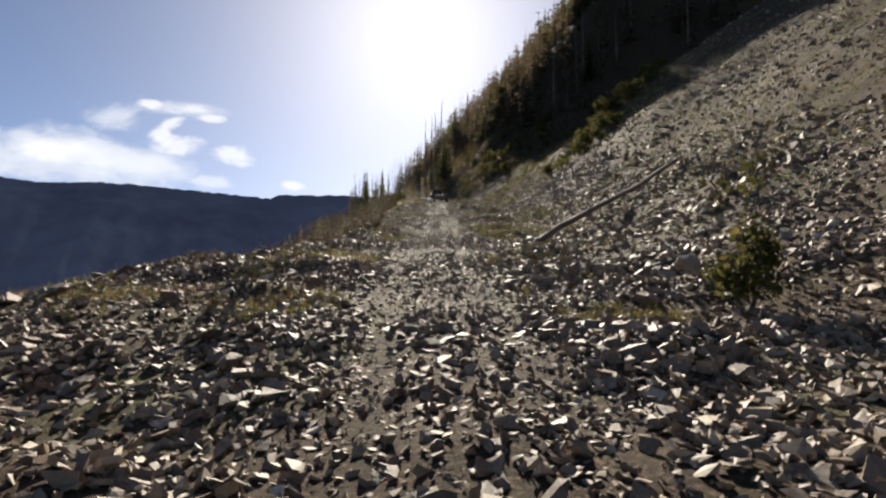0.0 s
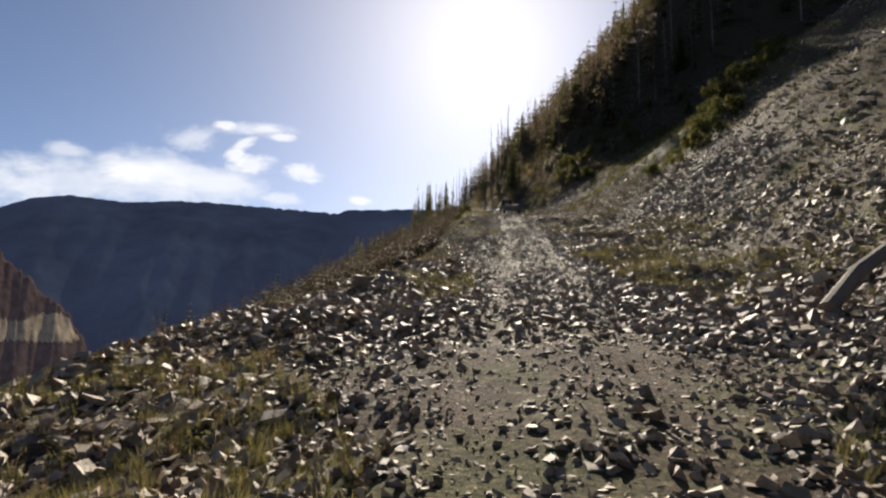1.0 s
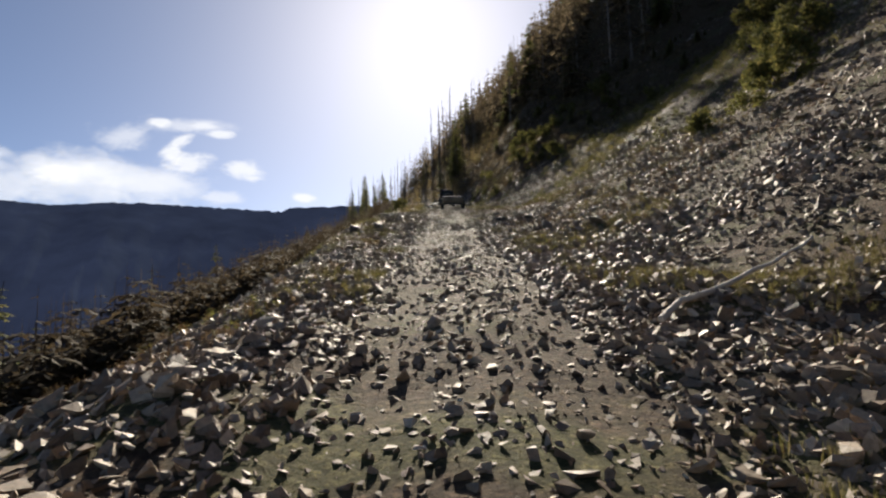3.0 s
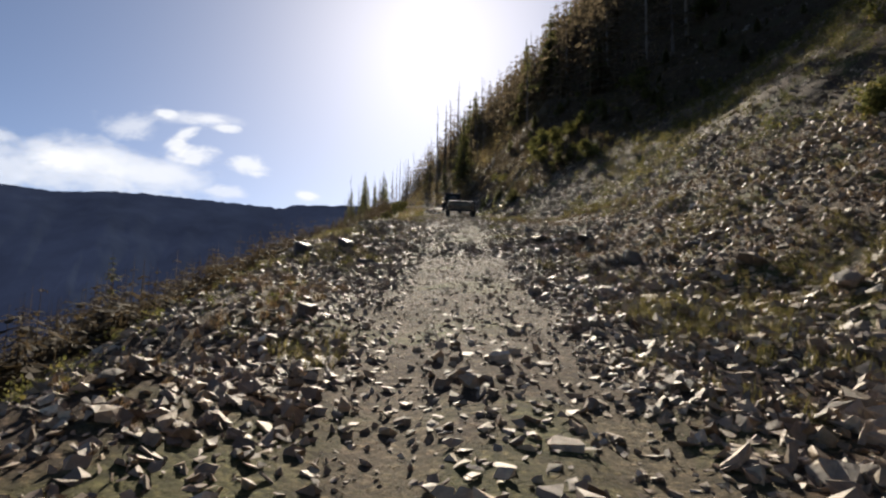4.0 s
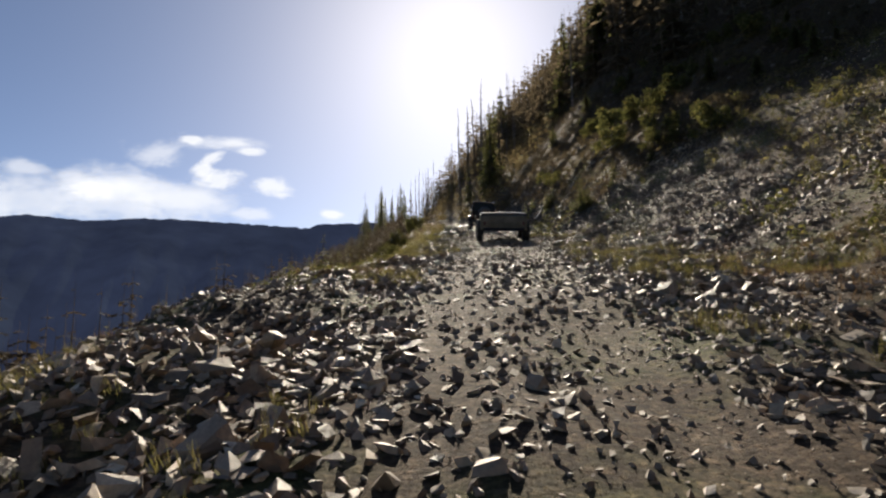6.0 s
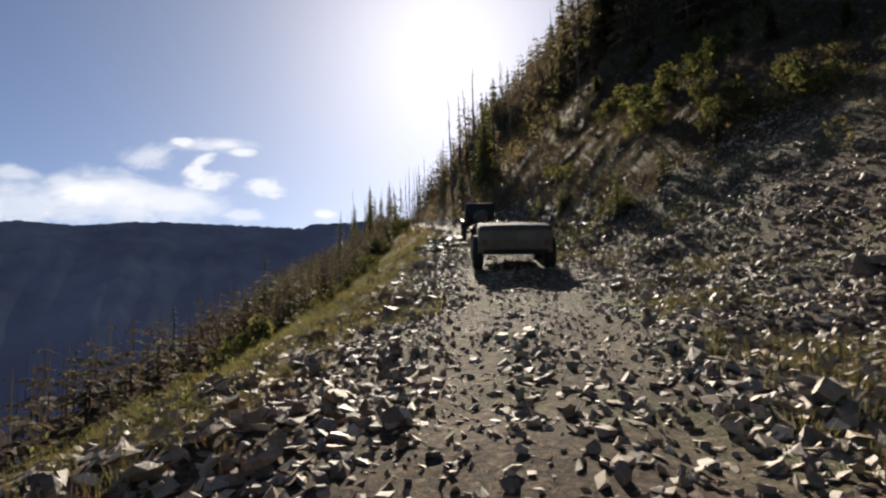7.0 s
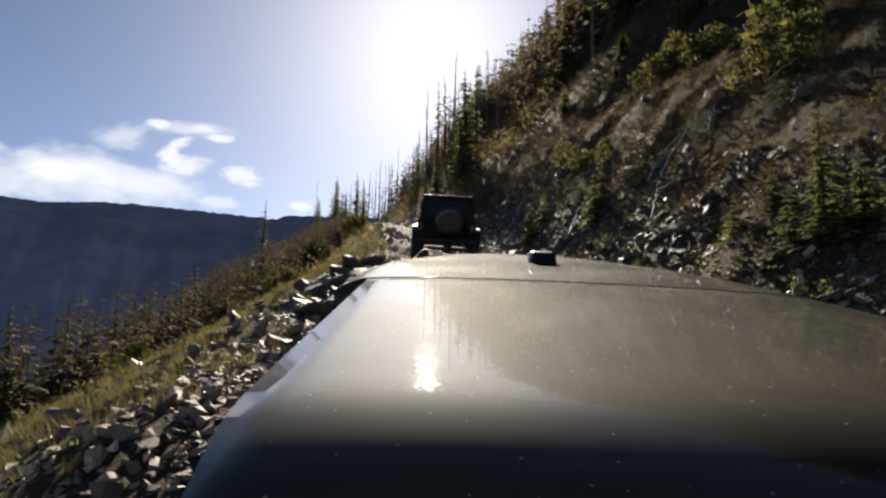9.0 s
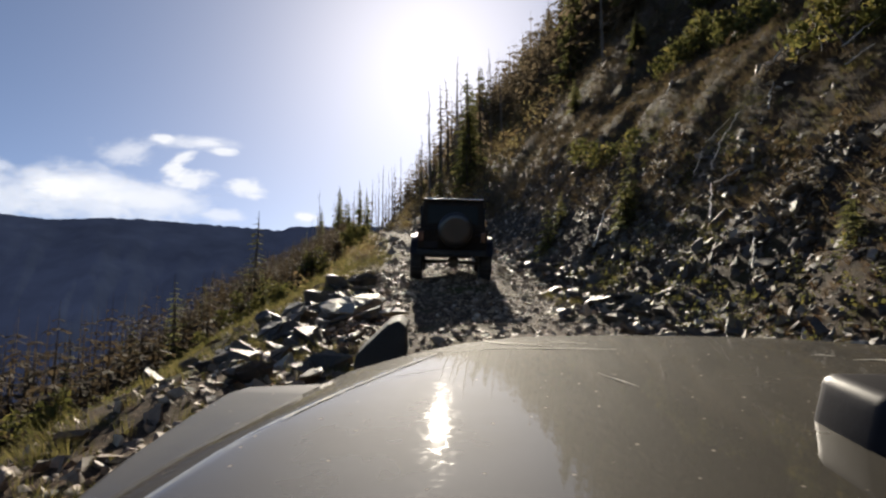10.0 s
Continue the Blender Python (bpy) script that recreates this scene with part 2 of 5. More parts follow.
def value_noise(x, y):
    xi, yi = np.floor(x).astype(int), np.floor(y).astype(int)
    fx, fy = x - xi, y - yi
    fx, fy = fx * fx * (3 - 2 * fx), fy * fy * (3 - 2 * fy)
    at = lambda i, j: LATTICE[i % 64, j % 64]  # noqa: E731
    top = at(xi, yi) * (1 - fx) + at(xi + 1, yi) * fx
    low = at(xi, yi + 1) * (1 - fx) + at(xi + 1, yi + 1) * fx
    return (top * (1 - fy) + low * fy) * 2 - 1


def rough(x, y, size, octaves=3):
    total, gain = 0.0, 1.0
    for k in range(octaves):
        total = total + gain * value_noise(x / size + 17.3 * k, y / size + 5.1 * k)
        size, gain = size / 2.1, gain * 0.5
    return total


def table(y, rows):
    """A smooth curve through rows of (y, value)."""
    ys, vs = np.array(rows, float).T
    y = np.asarray(y, float)
    return sum(w * np.interp(y + d, ys, vs) for d, w in ((-3, 0.15), (-1.5, 0.2), (0, 0.3), (1.5, 0.2), (3, 0.15)))


def road_x(y):
    return table(y, [(-108, 5.4), (-18, 0.9), (0, 0), (12.6, -1.33), (25.2, -1.8), (43.2, -2.43), (55.8, -3.42), (72, -4.5), (90, -4.99), (115.2, -6.84), (144, -11.7), (216, -27), (540, -135)])


def road_z(y):
    return table(y, [(-108, -21.6), (0, 0), (12.6, 2.32), (25.2, 4.63), (32.4, 6.08), (43.6, 8.55), (55.4, 10.84), (61.7, 12.17), (72.9, 15.08), (81, 16.61), (89.8, 18.47), (216, 43.92), (243, 47.7), (540, 46.8)])


def edge_left(y):
    return table(y, [(-110, 5.7), (9.6, 5.8), (16.8, 4.8), (22.2, 3.4), (31.2, 2.3), (43.8, 2.2), (51, 2.5), (56, 3.2), (61.8, 3.6), (67, 3.9), (71, 3.5), (78, 2.2), (86, 1.9), (98, 1.9), (108, 2.4), (216, 2.9), (540, 3.2)])


def steepness(y):
    return table(y, [(-110, 0.68), (70, 0.7), (86, 0.72), (95, 0.92), (103, 1.32), (112, 1.35), (144, 1.3), (180, 1.1), (216, 1.1), (252, 1.0), (540, 0.8)])


def foot(y):
    """Where the slope above the track begins, and how softly."""
    return table(y, [(-110, 4.2), (84, 4.2), (95, 2.8), (540, 2.8)]), table(y, [(-110, 2.5), (84, 2.5), (97, 0.8), (540, 0.8)])


def land(x, y):
    """The height of the ground."""
    u = x - road_x(y)
    z = road_z(y) + 0.0 * u
    begin, soft = foot(y)
    right = np.maximum(u - begin, 0)
    above = np.maximum(right - 4.5, 0)
    right = right - above * (1 - table(y, [(-110, 1), (86, 1), (96, 0.45), (109, 0.42), (127, 1), (540, 1)]))
    s = steepness(y)
    rise = s * (np.sqrt(right**2 + soft**2) - soft) - np.maximum(right - 126, 0) * s * 0.55
    cliff = np.clip((y - 91) / 13, 0, 1) * np.clip(right / 4, 0, 1)
    phase = (y - 0.55 * u + 1.8 * rough(x, y, 7.0, 3)) / 4.4
    phase = phase - np.floor(phase)
    ribs = np.where(phase < 0.22, phase / 0.22, (1 - phase) / 0.78)
    rise = rise + cliff * (0.7 * rough(x, y * 0.55, 9.0, 4) + 0.12 * (ribs - 0.5) + 0.35 * np.abs(rough(x + z, y, 1.7, 4)))
    left = np.maximum(-u - edge_left(y), 0)
    fall = table(y, [(-110, 0.85), (19, 0.85), (31, 0.6), (47, 0.7), (55, 0.95), (62, 0.9), (71, 0.75), (82, 0.6), (540, 0.6)]) * (np.sqrt(left**2 + 0.8) - 0.894)
    fall = fall + 0.4 * np.maximum(left - 4.5, 0) * np.clip((y - 66) / 12, 0, 1) * np.clip((200 - y) / 60, 0, 1) - np.maximum(left - 750, 0) * 0.5
    berm = 0.3 * np.exp(-(((-u - edge_left(y) + 0.7) / 0.8) ** 2)) * table(y, [(-110, 0.1), (19, 0.1), (28, 0.7), (46, 0.5), (70, 0.3), (84, 0.0)])
    berm = berm + 0.2 * np.exp(-(((y - 62.5) / 3.0) ** 2) - ((u + 3.6) / 0.9) ** 2)
    shoulder = np.clip((np.abs(u - 0.5) - 1.0) / 1.5, 0, 1)
    uneven = 0.1 * rough(x, y, 1.6, 3) * (0.45 + shoulder) + 0.03 * rough(x + 3, y, 0.8, 1) + 0.45 * rough(x, y, 13, 2) * np.clip(np.abs(u) / 8 - 0.4, 0, 3)
    ruts = -0.055 * (np.exp(-(((u - 1.25) / 0.34) ** 2)) + np.exp(-(((u + 0.25) / 0.34) ** 2)))
    return z + rise - fall + berm + uneven + ruts


def tree_line(x, y):
    """How high the tops of the lower wood reach."""
    return road_z(y) + 1.8 - table(y, [(-110, 0.39), (30, 0.39), (45, 0.34), (80, 0.34), (98, 0.31), (125, 0.31), (160, 0.39), (540, 0.39)]) * (road_x(y) - x) + 2.2 * np.clip((y - 119) / 36, 0, 1)


def land_normal(x, y, d=0.25):
    gx = (land(x + d, y) - land(x - d, y)) / (2 * d)
    gy = (land(x, y + d) - land(x, y - d)) / (2 * d)
    n = np.stack([-gx, -gy, np.ones_like(gx)], -1)
    return n / np.linalg.norm(n, axis=-1, keepdims=True)


def spaced(rows):
    """Grid lines: rows of (from, to, step)."""
    return np.concatenate([np.arange(a, b, s) for a, b, s in rows])


def build_ground():
    us = spaced([(-1600, -540, 100), (-540, -108, 20), (-108, -29, 3.0), (-29, -13, 0.9), (-13, -7, 0.5), (-7, -2.4, 0.3), (-2.4, 3.2, 0.14), (3.2, 9, 0.29), (9, 20, 0.6), (20, 54, 0.9), (54, 144, 3), (144, 470, 16), (470, 1260, 100)])
    vs = spaced([(-470, -72, 36), (-72, -6, 3), (-6, 122, 0.33), (122, 250, 1.4), (250, 580, 10), (580, 1800, 100)])
    v, u = np.meshgrid(vs, us, indexing="ij")
    x = u + road_x(v)
    z = land(x, v)
    rows, cols = x.shape
    k = np.arange(rows * cols).reshape(rows, cols)
    quads = np.stack([k[:-1, :-1], k[:-1, 1:], k[1:, 1:], k[1:, :-1]], -1).reshape(-1, 4)
    tris = np.concatenate([quads[:, [0, 1, 2]], quads[:, [0, 2, 3]]])
    me = mesh_arrays("ground", np.stack([x, v, z], -1).reshape(-1, 3), tris, M_GROUND)
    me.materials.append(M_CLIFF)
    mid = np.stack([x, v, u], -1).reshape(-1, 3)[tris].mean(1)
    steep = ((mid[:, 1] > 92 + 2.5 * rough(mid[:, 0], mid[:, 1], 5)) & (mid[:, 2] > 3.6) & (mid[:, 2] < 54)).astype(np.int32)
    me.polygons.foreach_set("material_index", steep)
    worn = me.attributes.new("worn", "FLOAT", "POINT")
    bare_earth = np.exp(-(((np.abs(u - 0.5) - 0.75 - 0.1 * rough(x + 8, v, 2.2, 2)) / 0.33) ** 2)) * (0.5 + 0.75 * rough(x, v, 1.9, 3))
    worn.data.foreach_set("value", np.clip(bare_earth * np.clip(v / 60, 0.3, 0.8), 0, 1).astype(np.float32).ravel())
    me.shade_smooth()
    return tagged(new("ground", me), "steep mountainside of scree, soil and rock with a rough track", "ground", kind="structure")


build_ground()

# ---- loose rock ----


def rock_shapes(count, flat, seed, corners=11):
    """Angular broken stones, about one metre across, as arrays."""
    r = random.Random(seed)
    out = []
    for _ in range(count):
        bm = bmesh.new()
        thick = r.uniform(*flat)
        wide = r.uniform(0.6, 1.0)
        skew = r.uniform(-0.35, 0.35)
        boxy = r.random() < 0.45
        for k in range(corners):
            if k < 8 and boxy:
                p = Vector(((k & 1) * 2 - 1, (k >> 1 & 1) * 2 - 1, (k >> 2 & 1) * 2 - 1))
                p += Vector((r.uniform(-0.8, 0.3), r.uniform(-0.8, 0.3), r.uniform(-0.6, 0.35)))
            else:
                p = Vector((r.gauss(0, 1), r.gauss(0, 1), r.gauss(0, 1))).normalized() * r.uniform(1.05, 1.35)
                p.z *= 0.75
            bm.verts.new(((p.x + skew * p.z) * 0.42, p.y * 0.42 * wide, p.z * 0.5 * thick))
        hull = bmesh.ops.convex_hull(bm, input=bm.verts[:])
        bmesh.ops.delete(bm, geom=[v for v in bm.verts if not v.link_faces], context="VERTS")
        bmesh.ops.triangulate(bm, faces=bm.faces[:])
        bmesh.ops.recalc_face_normals(bm, faces=bm.faces[:])
        bm.verts.index_update()
        out.append((np.array([v.co[:] for v in bm.verts]), np.array([[v.index for v in f.verts] for f in bm.faces])))
        bm.free()
    return out


def turns(normals, tilt, g):
    """Random turns that lay pieces on a slope: matrices, one a row."""
    n = len(normals)
    up = normals + g.normal(0, 1, (n, 3)) * tilt[:, None]
    up /= np.linalg.norm(up, axis=1, keepdims=True)
    side = np.cross(up, g.normal(0, 1, (n, 3)))
    side /= np.linalg.norm(side, axis=1, keepdims=True)
    return np.stack([side, np.cross(up, side), up], -1)


def scatter(name, shapes, x, y, size, tilt, sink, mat, g, z=None, tall=None):
    """Many pieces in one mesh."""
    if z is None:
        z = land(x, y)
    m = turns(land_normal(x, y), tilt, g)
    stretch = np.stack([size * g.uniform(0.8, 1.3, len(x)), size, size * (1 if tall is None else tall)], -1)
    verts, tris, base = [], [], 0
    kind = g.integers(0, len(shapes), len(x))
    for k, (pv, pt) in enumerate(shapes):
        pick = np.flatnonzero(kind == k)
        if not len(pick):
            continue
        local = pv[None] * stretch[pick][:, None]
        placed = np.einsum("nij,nkj->nki", m[pick], local) + np.stack([x[pick], y[pick], z[pick] + sink * size[pick]], -1)[:, None]
        verts.append(placed.reshape(-1, 3))
        tris.append((pt[None] + (base + np.arange(len(pick)) * len(pv))[:, None, None]).reshape(-1, 3))
        base += len(pick) * len(pv)
    return new(name, mesh_arrays(name, np.concatenate(verts), np.concatenate(tris), mat))


STONES = rock_shapes(34, (0.2, 0.6), 3, 9)
SLABS = rock_shapes(18, (0.14, 0.36), 5, 8)
PEBBLES = rock_shapes(40, (0.22, 0.65), 6, 6)


def talus(name, count, u0, u1, y0, y1, s0, s1, seed, label, keep=None, power=2.2, tilt=0.45, shapes=STONES + SLABS, mat=M_ROCKS):
    g = np.random.default_rng(seed)
    u, y = g.uniform(u0, u1, count), g.uniform(y0, y1, count)
    x = u + road_x(y)
    if keep is not None:
        pick = g.random(count) < keep(u, x, y)
        u, x, y = u[pick], x[pick], y[pick]
    coarse = table(y, [(0, 0.95), (22, 1.0), (31, 0.85), (56, 0.85), (63, 1.0), (79, 0.95), (86, 0.75), (104, 0.95)]) if u0 < 0 else table(y, [(0, 1.0), (54, 1.0), (65, 0.85), (93, 0.75), (101, 1.0)])
    size = s0 + (s1 * coarse - s0) * g.random(len(x)) ** power
    rut = np.abs(np.abs(u - 0.5) - 0.75) < 0.22 + 0.12 * rough(x, y, 1.2, 2)
    size = np.where(rut, np.minimum(size * 0.65, 0.085), np.where(np.abs(u - 0.5) < 1.3, np.minimum(size * 0.9, 0.13), size))
    size = size * np.clip(1 + 0.35 * rough(x, y, 3.0, 2), 0.6, 1.4)
    ob = scatter(name, shapes, x, y, size, np.full(len(x), tilt), -0.1 if mat is M_LEDGE else 0.14, mat, g)
    return tagged(ob, label, "rocks", kind="stuff")


def meadow(u, y):
    """Where low plants cover the upper scree."""
    return np.exp(-(((y - 83) / 12.5) ** 2)) * np.clip((u - 8) / 5, 0, 1)


def bare(u, x, y):
    """How thick the scree lies: less in grown patches."""
    green = np.clip((rough(x + 40, y, 9, 2) - 0.2) * 1.2, 0, 0.3) + 0.5 * meadow(u, y)
    return (1 - green) * np.where(y > 92, np.clip(1.05 - (y - 90) / 7, 0.02, 1), 1)


def verge(u, x, y):
    on_road = np.abs(np.abs(u - 0.5) - 0.75) < 0.3 + 0.1 * rough(x, y, 1.5, 2)
    off = -u > edge_left(y) + 1.2
    grown = ((y > 72) & (-u > edge_left(y) + 0.9)) | ((y > 83) & (-u > 2.0 + 0.4 * rough(x, y, 2.0, 2)))
    shaded_foot = (y > 94 + rough(x, y, 3.0, 2)) & (u > 1.6)
    worn = np.where(u < 1.0, np.clip((-u - 0.3) / 1.4, 0.3, 1.0), 1.0)
    return worn * np.where(shaded_foot, 0.12, 1.0) * np.where(on_road, np.where(y < 24, 0.95, 0.7), 1.0) * np.where(off, 0.45, 1.0) * np.where(grown, np.where((y > 83) & (-u > edge_left(y) + 0.5), 0.15, 0.6), 1.0)


talus("scree_slope_rocks", 43000, 2.6, 13, -2, 104, 0.05, 0.2, 11, "grey-brown angular scree rocks covering the steep slope", bare, 2.0)
talus("scree_rubble", 56000, 2.2, 11, -1, 104, 0.04, 0.16, 18, "fine grey-brown rubble between the scree rocks", bare, 1.5, 0.6, PEBBLES)
talus("upper_scree_rocks", 34000, 11, 34, 4, 108, 0.08, 0.27, 17, "grey angular rubble higher up the scree slope", bare, 1.8, 0.5, PEBBLES)
talus("far_scree_rocks", 11000, 32, 90, 9, 126, 0.18, 0.7, 12, "weathered grey scree high on the slope", bare, 2.0, 0.5, PEBBLES)
talus("roadside_rocks", 38000, -8.0, 3.0, 0, 112, 0.06, 0.19, 13, "loose grey and tan broken rocks along the track", verge, 2.2, 0.4)
talus("roadside_rubble", 72000, -5.6, -0.4, 1, 106, 0.045, 0.15, 19, "fine brown and grey rubble along the edge of the track", verge, 1.4, 0.35, PEBBLES)
talus("lower_bank_rubble", 11000, -12, -5, -2, 108, 0.05, 0.18, 25, "brown rubble on the bank below the track", verge, 1.5, 0.4, PEBBLES)
talus("foot_rubble", 29000, 1.45, 4.4, 0, 112, 0.035, 0.15, 26, "fine brown and grey rubble at the foot of the scree", verge, 1.4, 0.4, PEBBLES)
talus("track_gravel", 42000, -1.6, 2.6, 2, 112, 0.035, 0.14, 14, "small flat stones bedded in the dirt track", None, 1.45, 0.3, PEBBLES)
talus("first_track_rubble", 12000, -1.9, 3.0, 2, 34, 0.03, 0.12, 28, "brown rubble strewn over the start of the track", None, 1.7, 0.4, PEBBLES)
talus("rough_track_stones", 1500, -1.8, 2.6, 84, 124, 0.05, 0.16, 27, "broken stones strewn over the upper track", None, 2.0, 0.4, STONES + SLABS)
talus("cliff_foot_rocks", 17000, 2.2, 6.2, 93, 128, 0.05, 0.27, 15, "dark flat slabs with a few pale ones fallen at the foot of the cliff", None, 2.6, 0.6, SLABS + PEBBLES[:8], M_SHADED_ROCK)
talus("cliff_ledges", 2200, 6, 32, 93, 137, 0.12, 0.45, 21, "weathered ledges and blocks of the cliff in shaded tones", None, 2.2, 0.7, STONES, M_LEDGE)
talus("track_end_rocks", 3000, -4, 5, 112, 226, 0.1, 0.5, 16, "scattered stones along the climbing track", None, 2.0, 0.45, PEBBLES)

# ---- far ridge, spur and clouds ----


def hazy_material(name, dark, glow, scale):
    """Wooded slopes far off; the blue haze of the air is put in as emission."""
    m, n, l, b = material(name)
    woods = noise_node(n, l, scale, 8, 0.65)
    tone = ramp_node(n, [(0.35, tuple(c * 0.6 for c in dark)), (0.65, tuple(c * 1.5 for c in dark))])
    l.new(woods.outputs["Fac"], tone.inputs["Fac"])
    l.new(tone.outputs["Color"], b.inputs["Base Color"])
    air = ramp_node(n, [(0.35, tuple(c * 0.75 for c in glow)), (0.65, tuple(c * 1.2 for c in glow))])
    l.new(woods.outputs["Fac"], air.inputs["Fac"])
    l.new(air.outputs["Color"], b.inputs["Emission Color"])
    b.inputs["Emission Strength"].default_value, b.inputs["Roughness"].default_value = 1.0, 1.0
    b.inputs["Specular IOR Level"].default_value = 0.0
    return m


def build_ridge(name, r0, r1, low, crest, b0, b1, mat, gully, label):
    """A mountain wall across the valley; crest: rows of (degrees left, degrees up)."""
    bs, ks = np.linspace(b0, b1, 420), np.linspace(0, 1.35, 60)
    b, k = np.meshgrid(bs, ks, indexing="ij")
    up = np.interp(b, *np.array(crest, float).T)
    r = r0 + (r1 - r0) * k
    top = r1 * np.tan(np.radians(up)) + 2
    z = low + (top - low) * np.where(k < 1, k**0.85, 1 - (k - 1) * 0.8)
    z = z + np.where(k < 1.0, 1, 0.2) * gully * rough(b * 0.5 + 2.5 * k, k * 2.5 + b * 0.05, 2.2, 5) * np.clip(1.02 - k, 0, 1) * 2.0 + (k > 0.9) * 5.0 * rough(b * 40, k * 40, 1.0, 2)
    x, y = -r * np.sin(np.radians(b)), r * np.cos(np.radians(b))
    rows, cols = x.shape
    i = np.arange(rows * cols).reshape(rows, cols)
    quads = np.stack([i[:-1, :-1], i[1:, :-1], i[1:, 1:], i[:-1, 1:]], -1).reshape(-1, 4)
    tris = np.concatenate([quads[:, [0, 1, 2]], quads[:, [0, 2, 3]]])
    me = mesh_arrays(name, np.stack([x, y, z], -1).reshape(-1, 3), tris, mat)
    me.shade_smooth()
    return tagged(new(name, me), label, "mountain", kind="structure")


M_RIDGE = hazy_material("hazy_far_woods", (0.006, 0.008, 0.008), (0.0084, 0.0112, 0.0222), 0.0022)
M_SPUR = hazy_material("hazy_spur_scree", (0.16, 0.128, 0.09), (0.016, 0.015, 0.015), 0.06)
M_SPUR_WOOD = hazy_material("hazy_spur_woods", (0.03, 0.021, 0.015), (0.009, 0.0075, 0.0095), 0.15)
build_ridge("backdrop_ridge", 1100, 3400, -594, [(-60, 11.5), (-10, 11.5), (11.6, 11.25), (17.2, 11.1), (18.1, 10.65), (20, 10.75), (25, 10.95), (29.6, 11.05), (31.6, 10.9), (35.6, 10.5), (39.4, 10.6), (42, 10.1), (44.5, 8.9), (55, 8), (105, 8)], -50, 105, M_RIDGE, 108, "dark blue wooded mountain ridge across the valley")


def build_spur():
    bs, ks = np.linspace(30, 70, 320), np.linspace(0, 1.3, 110)
    b, k = np.meshgrid(bs, ks, indexing="ij")
    r = 342 + 270 * k
    top = 1.8 * np.interp(b, [29, 35, 37.4, 40.0, 43, 48, 60, 80], [-110, -40, 0, 19, 34, 52, 72, 86]) + 4 * rough(b * 3, k * 2, 1.5, 3)
    z = -189 + (top + 189) * np.where(k < 1, k, 1 - (k - 1) * 0.9) + 5 * rough(b * 1.5, k * 5, 2.0, 3) + 1.0 * rough(b * 16, k * 30, 1.0, 2)
    x, y = -r * np.sin(np.radians(b)), r * np.cos(np.radians(b))
    rows, cols = x.shape
    i = np.arange(rows * cols).reshape(rows, cols)
    quads = np.stack([i[:-1, :-1], i[1:, :-1], i[1:, 1:], i[:-1, 1:]], -1).reshape(-1, 4)
    tris = np.concatenate([quads[:, [0, 1, 2]], quads[:, [0, 2, 3]]])
    pts = np.stack([x, y, z], -1).reshape(-1, 3)
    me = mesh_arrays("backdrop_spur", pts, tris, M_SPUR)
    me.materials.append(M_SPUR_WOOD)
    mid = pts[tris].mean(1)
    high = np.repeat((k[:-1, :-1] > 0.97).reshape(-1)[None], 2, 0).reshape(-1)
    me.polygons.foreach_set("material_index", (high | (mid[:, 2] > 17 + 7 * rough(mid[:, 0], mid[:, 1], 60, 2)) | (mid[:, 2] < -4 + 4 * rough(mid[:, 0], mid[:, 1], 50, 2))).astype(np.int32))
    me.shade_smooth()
    return tagged(new("backdrop_spur", me), "pale scree spur below dark woods across the valley", "hillside", kind="structure")


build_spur()


